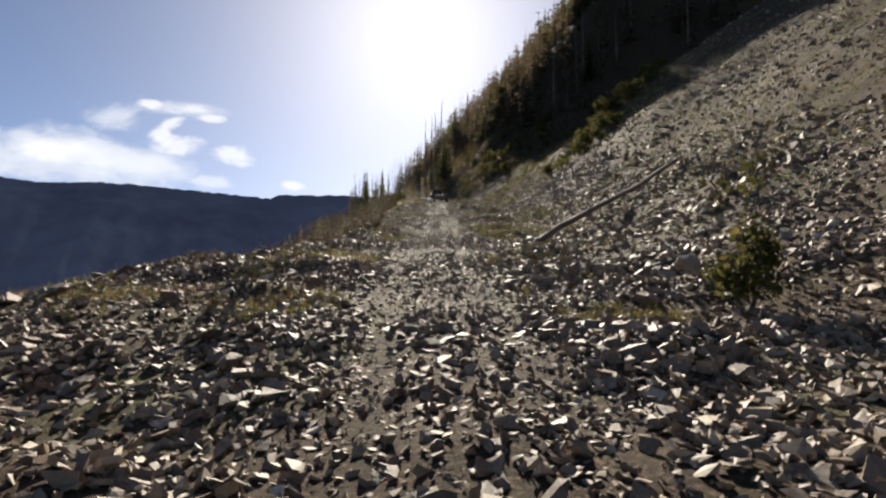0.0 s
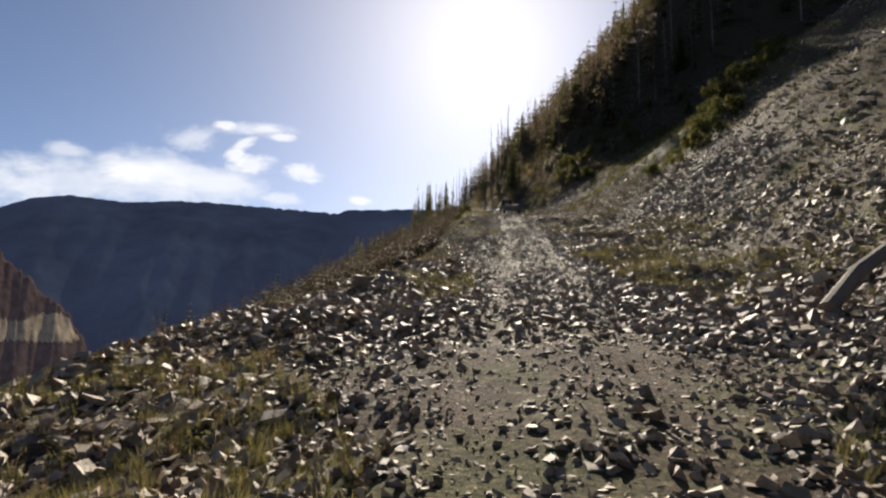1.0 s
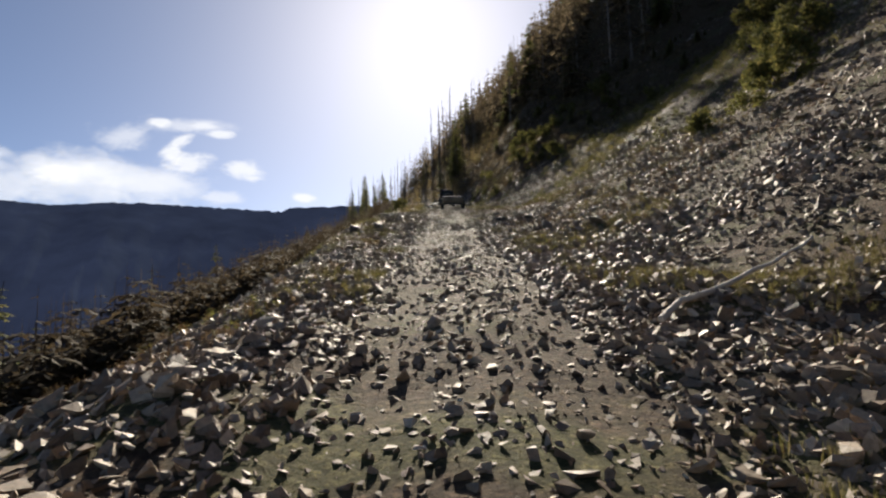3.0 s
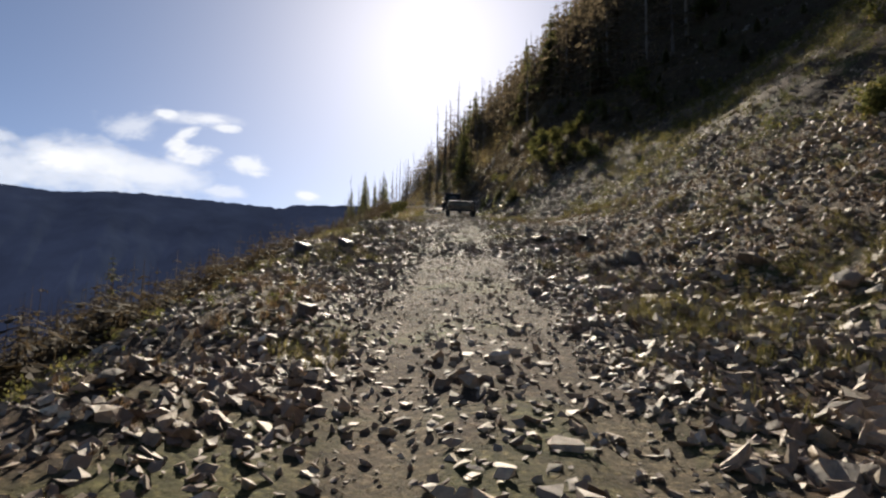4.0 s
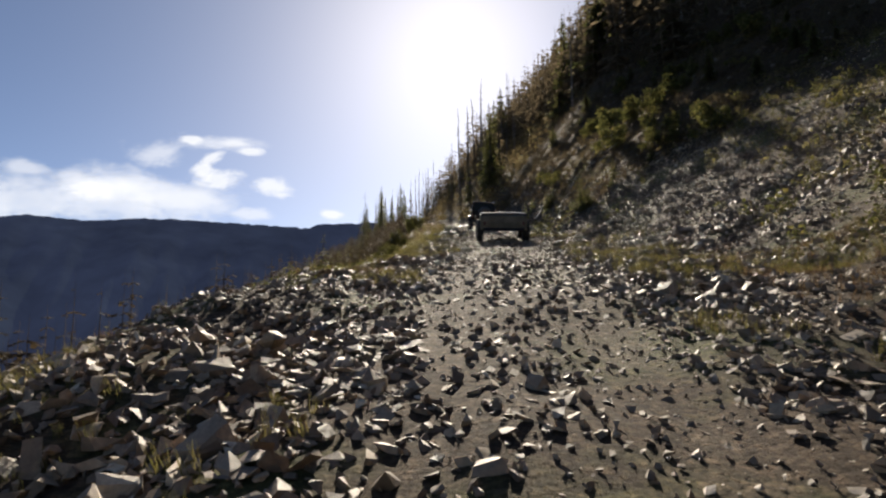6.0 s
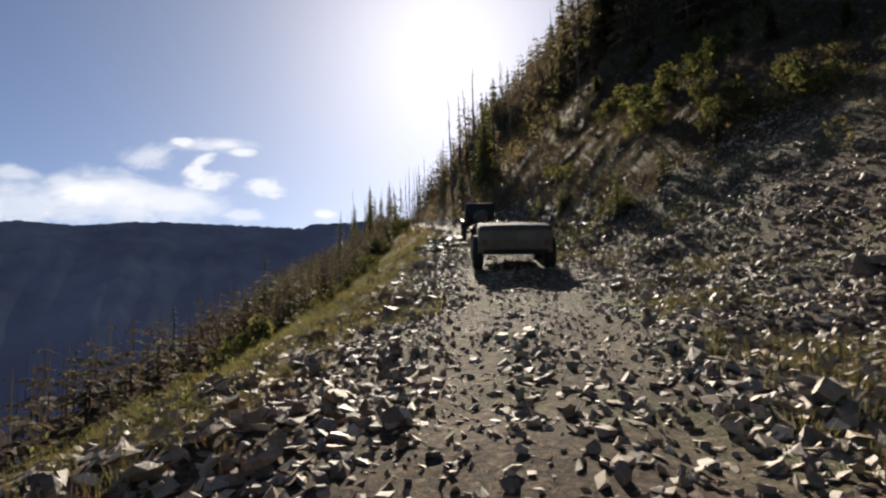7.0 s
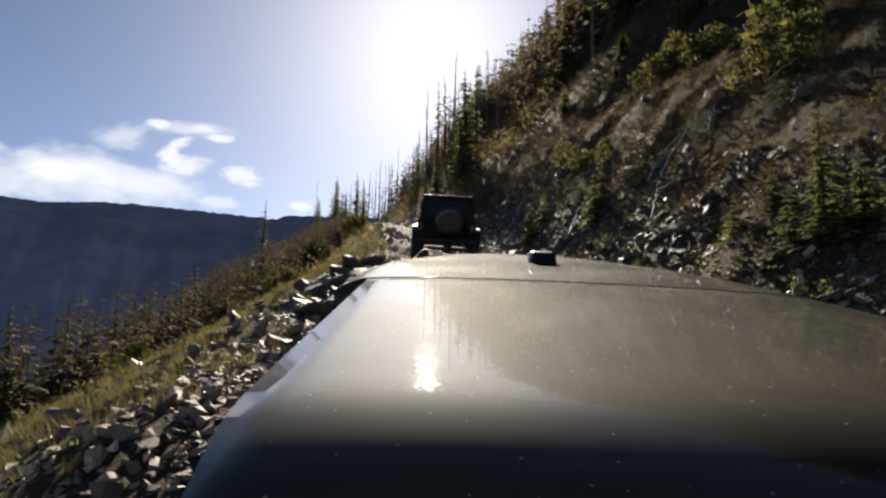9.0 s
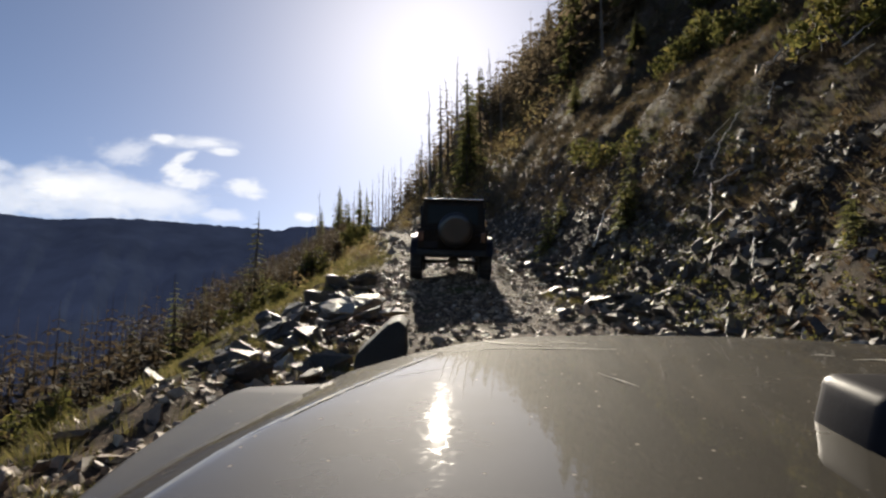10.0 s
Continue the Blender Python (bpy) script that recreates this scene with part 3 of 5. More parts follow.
def cloud_material(name, dense, low, high):
    """Puffs of thin cloud: solid in the middle, torn by wisps at the rim."""
    m, n, l, b = material(name)
    away = n.new("ShaderNodeVectorMath")
    away.operation = "SUBTRACT"
    l.new(n.new("ShaderNodeTexCoord").outputs["Generated"], away.inputs[0])
    away.inputs[1].default_value = (0.5, 0.5, 0.5)
    level = n.new("ShaderNodeVectorMath")
    level.operation = "MULTIPLY"
    l.new(away.outputs[0], level.inputs[0])
    level.inputs[1].default_value = (1, 1, 0)
    size = n.new("ShaderNodeVectorMath")
    size.operation = "LENGTH"
    l.new(level.outputs[0], size.inputs[0])
    shifted = n.new("ShaderNodeVectorMath")
    shifted.operation = "MULTIPLY_ADD"
    l.new(n.new("ShaderNodeTexCoord").outputs["Object"], shifted.inputs[0])
    shifted.inputs[1].default_value = (1, 1.9, 1)
    offset = n.new("ShaderNodeCombineXYZ")
    own = n.new("ShaderNodeMath")
    own.operation = "MULTIPLY"
    l.new(n.new("ShaderNodeObjectInfo").outputs["Random"], own.inputs[0])
    own.inputs[1].default_value = 9000
    l.new(own.outputs[0], offset.inputs["X"])
    l.new(offset.outputs[0], shifted.inputs[2])
    wisps = noise_node(n, l, 0.0062, 9, 0.62, shifted.outputs[0])
    wisps.inputs["Distortion"].default_value = 0.35
    core = n.new("ShaderNodeMapRange")
    core.inputs["From Min"].default_value, core.inputs["From Max"].default_value = 0.5, 0.0
    core.inputs["To Min"].default_value, core.inputs["To Max"].default_value = -0.62, 0.5
    l.new(size.outputs["Value"], core.inputs["Value"])
    total = n.new("ShaderNodeMath")
    total.operation = "MULTIPLY_ADD"
    l.new(wisps.outputs["Fac"], total.inputs[0])
    total.inputs[1].default_value = 1.5
    l.new(core.outputs["Result"], total.inputs[2])
    soft = ramp_node(n, [(low, (0, 0, 0)), (high, (dense,) * 3)])
    soft.color_ramp.interpolation = "EASE"
    l.new(total.outputs[0], soft.inputs["Fac"])
    # the sunlight on the cloud is put in as emission
    glow = n.new("ShaderNodeEmission")
    glow.inputs["Color"].default_value, glow.inputs["Strength"].default_value = (0.95, 0.96, 1.0, 1), 0.385
    clear = n.new("ShaderNodeBsdfTransparent")
    both = n.new("ShaderNodeMixShader")
    l.new(soft.outputs["Color"], both.inputs[0])
    l.new(clear.outputs[0], both.inputs[1])
    l.new(glow.outputs[0], both.inputs[2])
    l.new(both.outputs[0], n["Material Output"].inputs["Surface"])
    return m


M_CLOUD, M_VEIL = cloud_material("bright_cloud", 0.78, 0.4, 1.15), cloud_material("veil_cloud", 0.52, 0.25, 1.05)


def build_cloud(left, up, wide, high, lean, mat):
    """A thin sunlit cloud far behind the ridge; sizes in degrees."""
    far = 4600
    bm = bmesh.new()
    bmesh.ops.create_grid(bm, x_segments=12, y_segments=6, size=0.5)
    spread = 1.5 if mat is M_VEIL else 1.1
    w, h = spread * far * math.tan(radians(wide)), (spread + 0.15) * far * math.tan(radians(high))
    for v in bm.verts:
        v.co = Vector((v.co.x * w, v.co.y * h, 0))
    me = bpy.data.meshes.new("cloud")
    bm.to_mesh(me)
    bm.free()
    me.materials.append(mat)
    ob = new("backdrop_cloud", me)
    way = sky_way(left, up)
    ob.matrix_world = look(way * far, (0, 0, 0), lean)
    ob.visible_shadow = False
    return tagged(ob, "thin white cloud low in the blue sky", "cloud", kind="structure")


CLOUDS = ((39.8, 11.5, 7.6, 3.4, 0, M_VEIL), (34.4, 11.9, 9.3, 3.1, 2, M_VEIL), (28.4, 12.3, 8.3, 2.6, 0, M_VEIL), (44.0, 11.0, 6.8, 3.6, 0, M_VEIL), (35.4, 12.9, 7.2, 2.5, -6, M_CLOUD), (32.4, 13.6, 4.6, 1.6, -4, M_VEIL), (34.5, 13.3, 5.0, 2.7, 0, M_VEIL), (26.1, 14.4, 5.9, 2.4, -4, M_CLOUD), (27.2, 15.1, 2.8, 1.9, -20, M_CLOUD), (21.3, 14.1, 5.0, 2.2, 8, M_CLOUD), (16.3, 11.8, 3.2, 1.1, 0, M_CLOUD), (28.2, 17.5, 3.0, 1.0, -8, M_CLOUD), (23.2, 17.0, 3.4, 0.9, -4, M_CLOUD), (24.6, 17.5, 2.6, 0.5, 0, M_VEIL), (25.5, 17.4, 5.8, 1.0, -4, M_VEIL), (26.6, 16.1, 3.3, 1.4, -30, M_CLOUD), (40.0, 14.0, 3.0, 1.1, 0, M_VEIL), (30.8, 16.1, 3.5, 1.8, -15, M_VEIL), (37.0, 13.6, 2.8, 1.1, 0, M_VEIL), (23.0, 11.6, 3.4, 1.0, 0, M_VEIL), (30.2, 12.9, 9.0, 1.9, 0, M_VEIL))
for left, up, wide, high, lean, mat in CLOUDS:
    build_cloud(left, up, wide, high, lean, mat)

# ---- trees ----


def needles(g, height, spread, levels, each, droop=0.35, gaps=0.15, start=0.08, steps=3):
    """A conifer's crown: whorls of drooping boughs with ragged sprays of needles."""
    verts, tris = [], []
    for k in range(levels):
        f = start + (1 - start) * (k + g.uniform(-0.3, 0.3)) / levels
        if f >= 0.99 or g.random() < gaps * 0.4:
            continue
        reach = spread * (1 - f) ** 0.8 * g.uniform(0.7, 1.15) + 0.05 * spread
        for j in range(each):
            if g.random() < gaps:
                continue
            a = 2 * math.pi * (j + g.uniform(-0.35, 0.35)) / each + k * 1.9
            out, side = np.array([math.cos(a), math.sin(a), 0]), np.array([-math.sin(a), math.cos(a), 0])
            r = reach * g.uniform(0.6, 1.1)
            for s in range(steps):
                q0, q1 = s / steps, (s + 1.25) / steps
                for sign in (-1, 1):
                    width = r * 0.34 * (1 - 0.6 * q0) * g.uniform(0.6, 1.3)
                    p0 = out * r * q0 + np.array([0, 0, f * height - droop * r * q0**1.5])
                    p1 = out * r * q1 + np.array([0, 0, f * height - droop * r * q1**1.5 + g.normal(0, 0.03) * r])
                    p2 = out * r * (q0 + 0.75 * (q1 - q0)) + sign * side * width + np.array([0, 0, f * height - droop * r * q0 - g.uniform(0.02, 0.22) * r])
                    base = len(verts)
                    verts += [p0, p1, p2]
                    tris.append((base, base + 1, base + 2))
    return np.array(verts), np.array(tris)


def loft(bm, points, radii, sides=7):
    """One round stem through the points."""
    rings = []
    for k, (p, r) in enumerate(zip(points, radii)):
        d = points[min(k + 1, len(points) - 1)] - points[max(k - 1, 0)]
        turn = d.to_track_quat("Z", "Y").to_matrix()
        rings.append([bm.verts.new(p + turn @ Vector((r * math.cos(2 * math.pi * s / sides), r * math.sin(2 * math.pi * s / sides), 0))) for s in range(sides)])
    for p, q in zip(rings, rings[1:]):
        for s in range(sides):
            bm.faces.new((p[s], p[(s + 1) % sides], q[(s + 1) % sides], q[s]))
    bm.faces.new(rings[0][::-1])
    bm.faces.new(rings[-1])


def trunk_parts(g, height, radius, mat, stubs, bend, root):
    n = 7
    points = [Vector((g.normal(0, bend) * height * k / n, g.normal(0, bend) * height * k / n, height * k / n - 0.5 * (k == 0))) for k in range(n + 1)]
    bm = bmesh.new()
    loft(bm, points, [radius * (1 - 0.92 * k / n) for k in range(n + 1)])
    part("trunk", bm, mat, root)
    if stubs:
        bm = bmesh.new()
        for _ in range(stubs):
            k = int(g.integers(0, n))
            at = points[k].lerp(points[k + 1], g.random())
            a, length = g.uniform(0, 6.28), g.uniform(0.03, 0.12) * height * (1.1 - k / n)
            tube(bm, at, at + Vector((math.cos(a) * length, math.sin(a) * length, g.uniform(-0.5, 0.25) * length)), radius * 0.16, radius * 0.05, 4)
        tagged(part("branchwork", bm, mat, root), kind="stuff")


def make_tree(seed, height, spread, levels, each, name, label, gaps=0.15, dead=False, start=0.08, needle=None):
    g = np.random.default_rng(seed)
    root = new(name)
    trunk_parts(g, height, height * (0.014 if dead else 0.018), M_DEAD if dead else M_BARK, 42 if dead else 0, 0.006, root)
    if not dead:
        v, t = needles(g, height, spread, levels, each, gaps=gaps, start=start)
        crown = new("crown", mesh_arrays("crown", v, t, needle or M_NEEDLE))
        crown.parent = root
    return tagged(root, label, "tree", "mountainside trees")


FIRS = [make_tree(20 + k, 6.0, s, 26, 9, "conifer", "narrow dark green mountain conifer on the slope", gp) for k, (s, gp) in enumerate(((1.1, 0.1), (1.35, 0.2), (0.9, 0.15), (1.2, 0.35)))]
THIN = [make_tree(40 + k, 6.0, 0.75, 20, 6, "thin_conifer", "sparse half-dead conifer with ragged boughs", 0.5, start=0.25, needle=M_BROWN_NEEDLE) for k in range(2)]
SNAGS = [make_tree(50 + k, 6.0, 0, 0, 0, "dead_tree", "bare grey standing dead conifer trunk", dead=True) for k in range(3)]
SAPLINGS = [make_tree(60 + k, 6.0, 2.0, 18, 10, "young_conifer", "bushy young green conifer among the rocks", 0.12, start=0.02) for k in range(2)]
USED = set()


def plant(kinds, x, y, height, g, sink=0.15):
    """Stands a tree of the given height on the ground."""
    proto = kinds[int(g.integers(0, len(kinds)))]
    z = float(land(np.array(x), np.array(y))) - sink
    s = height / 6.0
    m = Matrix.Translation((x, y, z)) @ Matrix.Rotation(g.uniform(0, 6.28), 4, "Z") @ Matrix.Rotation(g.normal(0, 0.02), 4, "X")
    if proto not in USED:
        USED.add(proto)
        ob = proto
    else:
        ob = copy_thing(proto, Matrix())
    ob.matrix_basis = m @ Matrix.Diagonal((s * g.uniform(0.9, 1.15), s * g.uniform(0.9, 1.15), s, 1))
    return ob


tg = np.random.default_rng(99)
# single trees that stand out
for kinds, x, y, h in ((FIRS, -14.2, 97.4, 5.0), (FIRS, -14.9, 98.3, 4.0), (FIRS, -13.6, 98.6, 3.4), (FIRS, -16.9, 92.2, 4.7), (FIRS, -19.3, 127.8, 8.3), (FIRS, -20.9, 124.2, 6.5), (SNAGS, -14.9, 198.5, 20.7), (SNAGS, -14.4, 195.3, 17.1), (THIN, -12.8, 196.2, 18.9), (THIN, -11.5, 199.8, 18.9), (SNAGS, -10.1, 201.6, 21.6), (FIRS, -31.3, 217.3, 11.5), (FIRS, -32.9, 214.2, 9), (THIN, -29.9, 223.2, 12.2), (SNAGS, -29.2, 228.6, 14.4), (FIRS, -34, 219.6, 7.9), (SNAGS, -44.1, 235.8, 9.9),
                       (SNAGS, -6.6, 31.2, 1.1), (THIN, -6.2, 33.0, 1.0), (SAPLINGS, -2.95, 110.7, 1.7), (SAPLINGS, -2.4, 111.4, 1.3), (SAPLINGS, -1.6, 105.0, 1.6), (FIRS, -1.3, 105.6, 1.9), (FIRS, -0.6, 95.0, 1.9), (SAPLINGS, -0.9, 95.3, 1.0), (SAPLINGS, -0.3, 94.7, 1.2), (FIRS, 0.9, 94.5, 1.5), (SAPLINGS, -0.9, 97.0, 0.8), (SAPLINGS, -0.5, 96.6, 0.9), (FIRS, 7.9, 101.3, 2.4), (SAPLINGS, 2.6, 94.0, 1.0)):
    plant(kinds, x, y, h, tg)
# the crest behind the track
for k in range(34):
    y = tg.uniform(227, 270)
    plant(THIN + SNAGS + FIRS[:1], float(road_x(y)) + 8.1 - (k % 13) * 1.7 + tg.uniform(-0.7, 0.7), y, tg.uniform(9.5, 16.0), tg)
# the burnt wood on the steep slope above the track
for k in range(150):
    y = tg.uniform(110, 227)
    u = (18 if y < 126 else 11 if y < 144 else 6.3) + 50 * tg.random() ** 1.2
    plant(FIRS + THIN + SNAGS + SNAGS, float(road_x(y)) + u, y, tg.uniform(7.0, 15.0), tg)
# young growth on the cliff
for k in range(46):
    y = tg.uniform(93, 130)
    plant(FIRS + SAPLINGS + SAPLINGS, float(road_x(y)) + 9.0 + 23 * tg.random() ** 1.2, y, tg.uniform(0.8, 2.2), tg)
# below the track
for k in range(150):
    y = tg.uniform(24, 212)
    u = -float(edge_left(y)) - 6.0 - 42 * tg.random() ** 1.1
    h = tg.uniform(4.5, 11.0)
    here = np.array(float(road_x(y)) + u)
    room = float(tree_line(here, np.array(y)) - land(here, np.array(y))) + tg.uniform(-0.5, 1.6)
    if room > 2.0:
        plant(FIRS, float(road_x(y)) + u, y, min(h, room), tg)


def far_woods(name, count, u0, u1, y0, y1, seed, label, h0, h1, levels=14, each=6, near=1.3, wide=0.19, mat=None, below=0.0):
    """A wood too far off to count: many small ragged conifers in one mesh."""
    g = np.random.default_rng(seed)
    shapes = []
    for k in range(8):
        v, t = needles(np.random.default_rng(seed + k), 1.0, wide, levels, each, gaps=0.08 + 0.3 * (k > 5), steps=2)
        stem = np.array([[-0.012, 0, -0.1], [0.012, 0, -0.1], [0, 0, 1.02], [0, -0.012, -0.1], [0, 0.012, -0.1], [0, 0, 1.02]])
        shapes.append((np.concatenate([v, stem]), np.concatenate([t, len(v) + np.array([[0, 1, 2], [3, 4, 5]])])))
    out = g.random(count) ** near
    y = g.uniform(y0, y1, count) + g.normal(0, 5, count)
    u = u0 + (u1 - u0) * out * (1 + 0.45 * rough(out * 2, y, 17, 3))
    x = u + road_x(y)
    z, size = land(x, y), g.uniform(h0, h1, count)
    if u1 < 0:
        # below the track the wood stays lower than the verge
        size = np.minimum(size, tree_line(x, y) - z - below + g.uniform(-0.6, 0.3, count) + np.where(y < 84, 0.45, -0.9 if below else 0.5))
        pick = size > np.where(y > 84, 3.2, 1.5) * (0.45 if below else 1.0)
        x, y, z, size = x[pick], y[pick], z[pick], size[pick]
        count = len(x)
    verts, tris, base = [], [], 0
    kind, angle = g.integers(0, 8, count), g.uniform(0, 6.28, count)
    for k, (pv, pt) in enumerate(shapes):
        pick = np.flatnonzero(kind == k)
        c, s = np.cos(angle[pick])[:, None], np.sin(angle[pick])[:, None]
        h = size[pick][:, None]
        p = np.stack([(pv[None, :, 0] * c - pv[None, :, 1] * s) * h + x[pick][:, None], (pv[None, :, 0] * s + pv[None, :, 1] * c) * h + y[pick][:, None], pv[None, :, 2] * h + z[pick][:, None]], -1)
        verts.append(p.reshape(-1, 3))
        tris.append((pt[None] + (base + np.arange(len(pick)) * len(pv))[:, None, None]).reshape(-1, 3))
        base += len(pick) * len(pv)
    ob = new(name, mesh_arrays(name, np.concatenate(verts), np.concatenate(tris), mat or M_BROWN_NEEDLE))
    return tagged(ob, label, "forest", kind="stuff")


far_woods("hillside_forest", 1600, 15, 144, 112, 300, 301, "dense dark conifer forest on the steep mountainside", 5.0, 13.5, 8, 5, 1.5)
far_woods("lower_forest", 1100, -18, -100, 18, 216, 303, "dense dull brown conifer wood below the track", 3.6, 10.8, 8, 5, 1.2, 0.26, M_SHADE_NEEDLE)
far_woods("bank_forest", 2700, -6.0, -44, 30, 168, 304, "dense dark conifers standing close together below the bank", 3.6, 9.0, 8, 5, 1.8, 0.22, M_SHADE_NEEDLE)
far_woods("bank_scrub", 2300, -5.2, -30, 26, 165, 305, "dull brown scrub and bushy young conifers filling the wood below the bank", 1.5, 6.0, 6, 6, 1.25, 0.5, M_SHADE_NEEDLE, 0.6)
far_woods("bank_thicket", 1100, -4.8, -15, 27, 68, 306, "low brown thicket at the edge of the bank below the track", 0.9, 3.0, 6, 6, 1.2, 0.55, M_SHADE_NEEDLE, 0.4)
far_woods("valley_forest", 650, -14, -270, 0, 380, 302, "dark brown conifer forest falling away below the track", 6.3, 14.4, 10, 6, 2.0, 0.22, M_SHADE_NEEDLE)

# ---- shrubs and grass ----


def tuft_shapes(count, blades, height, spread, seed, lean=0.5):
    g = np.random.default_rng(seed)
    out = []
    for _ in range(count):
        v, t = [], []
        for _ in range(blades):
            a, b = g.uniform(0, 6.28), g.uniform(0, 6.28)
            foot = np.array([math.cos(a), math.sin(a), 0]) * spread * g.random() ** 0.5
            tip = foot + np.array([math.cos(b) * lean, math.sin(b) * lean, 1]) * height * g.uniform(0.5, 1.1) * np.array([g.uniform(0.2, 1)] * 2 + [1])
            w = np.array([-math.sin(b), math.cos(b), 0]) * 0.018
            base = len(v)
            v += [foot - w, foot + w, tip]
            t.append((base, base + 1, base + 2))
        out.append((np.array(v), np.array(t)))
    return out


def leaf_shapes(count, leaves, seed, broad=1.0):
    """Bushy clumps of small leaves, about one metre high."""
    g = np.random.default_rng(seed)
    out = []
    for _ in range(count):
        v, t = [], []
        for _ in range(leaves):
            p = g.normal(0, 1, 3)
            p = p / np.linalg.norm(p) * g.random() ** 0.4 * np.array([0.5, 0.5, 0.55]) * g.uniform(0.75, 1.2) + [0, 0, 0.45]
            d, e = g.normal(0, 0.05 * broad, 3), g.normal(0, 0.035 * broad, 3)
            base = len(v)
            v += [p - d, p + e, p + d, p - e]
            t += [(base, base + 1, base + 2), (base, base + 2, base + 3)]
        out.append((np.array(v), np.array(t)))
    return out


FINE_TUFTS = tuft_shapes(8, 9, 0.8, 0.5, 12, 0.9)
TUFTS, BUSHES = tuft_shapes(8, 15, 1.0, 0.35, 8), leaf_shapes(5, 88, 9, 1.45)


def grass(name, count, u0, u1, y0, y1, h0, h1, seed, keep, label, mat=M_GRASS, shapes=None):
    g = np.random.default_rng(seed)
    u, y = g.uniform(u0, u1, count), g.uniform(y0, y1, count)
    x = u + road_x(y)
    pick = g.random(count) < keep(u, x, y)
    x, y = x[pick], y[pick]
    ob = scatter(name, shapes or TUFTS, x, y, g.uniform(h0, h1, len(x)), np.full(len(x), 0.15), -0.05, mat, g)
    return tagged(ob, label, "grass", kind="stuff")


grass("left_bank_grass", 20000, -10, -1.6, 74, 116, 0.07, 0.2, 71, lambda u, x, y: np.clip((y - 72) / 9, 0.1, 1) * np.clip((-u - 1.4) / 0.9, 0.1, 1) * np.clip(0.95 + rough(x, y, 2.5, 2), 0, 1), "tufts of yellow-green grass on the bank below the track")
grass("scree_grass", 24000, 3.5, 32, 0, 108, 0.08, 0.24, 72, lambda u, x, y: np.clip((rough(x + 40, y, 9, 2) - 0.1) * 1.5 + 0.85 * meadow(u, y), 0, 1), "low green plants growing through the scree")
grass("verge_grass", 62000, -9, 3.6, 2, 108, 0.07, 0.2, 73, lambda u, x, y: np.clip((rough(x, y, 2.0, 2) - 0.15) * 2, 0, 1) * (np.abs(u - 0.5) > 1.3), "dry grass tufts between the roadside stones")
grass("verge_rust_plants", 16000, -9, -1.5, -2, 84, 0.06, 0.17, 78, lambda u, x, y: np.clip((rough(x + 9, y + 4, 2.2, 2) - 0.05) * 2, 0, 1), "low rust-brown withered plants between the roadside stones", M_RUST)
grass("cliff_grass", 9000, 4.4, 36, 91, 148, 0.15, 0.42, 74, lambda u, x, y: np.clip((rough(x, y, 4.5, 2) + 0.1) * 1.4, 0, 1), "brown grass and low growth on the ledges of the cliff", M_DARK_BRUSH)
grass("scree_foot_grass", 19000, 2.2, 7.5, 24, 101, 0.07, 0.22, 76, lambda u, x, y: np.clip((rough(x + 3, y + 7, 3.0, 2) - 0.1) * 2, 0, 1), "green and yellow plants at the foot of the scree")
grass("rust_plants", 11000, 3.2, 13, 54, 98, 0.06, 0.17, 77, lambda u, x, y: np.clip((rough(x + 13, y + 27, 6.0, 2) + 0.1) * 1.6, 0, 1), "low rust-brown withered plants on the scree", M_RUST)
grass("far_bank_grass", 4500, -28, -2.2, 108, 226, 0.25, 0.7, 75, lambda u, x, y: np.clip(0.75 + rough(x, y, 5.5, 2), 0, 1), "dry grass on the bank beside the climbing track")


def brush(name, count, u0, u1, y0, y1, h0, h1, seed, keep, label, mat, shapes=None):
    """Low leafy growth too thick to count, in one mesh."""
    g = np.random.default_rng(seed)
    u, y = g.uniform(u0, u1, count), g.uniform(y0, y1, count)
    x = u + road_x(y)
    pick = g.random(count) < keep(u, x, y)
    x, y = x[pick], y[pick]
    ob = scatter(name, shapes or BRUSH, x, y, g.uniform(h0, h1, len(x)), np.full(len(x), 0.2), -0.15, mat, g)
    return tagged(ob, label, "undergrowth", kind="stuff")


BRUSH, LOW = leaf_shapes(8, 64, 19, 1.0), leaf_shapes(6, 40, 29, 0.85)
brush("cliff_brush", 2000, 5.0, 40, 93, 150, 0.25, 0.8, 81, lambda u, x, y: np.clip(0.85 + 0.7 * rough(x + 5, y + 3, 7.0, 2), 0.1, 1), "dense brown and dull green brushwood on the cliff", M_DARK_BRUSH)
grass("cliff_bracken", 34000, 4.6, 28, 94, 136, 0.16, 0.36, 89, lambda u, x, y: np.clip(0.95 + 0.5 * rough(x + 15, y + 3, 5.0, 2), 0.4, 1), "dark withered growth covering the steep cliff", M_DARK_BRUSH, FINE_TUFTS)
brush("scree_brush", 1500, 6, 29, 65, 95, 0.2, 0.65, 82, lambda u, x, y: np.clip(0.7 * meadow(u, y) + 0.5 * rough(x + 11, y, 5.0, 2), 0, 1), "low green plants spread over the upper scree", M_SHRUB)
brush("far_slope_brush", 1500, 4, 29, 133, 234, 0.9, 2.5, 86, lambda u, x, y: np.clip(0.75 + 0.6 * rough(x + 5, y, 9.0, 2), 0, 1), "dark brushwood on the slope above the climbing track", M_BRUSH, LOW)
brush("lower_bank_brush", 4000, -20, -2.6, 18, 80, 0.08, 0.26, 84, lambda u, x, y: np.clip((-u - edge_left(y) - 0.6) / 2, 0, 1) * np.clip(0.6 + rough(x + 2, y, 4.0, 2), 0, 1), "low brown plants on the bank falling away below the track", M_DARK_BRUSH, LOW)
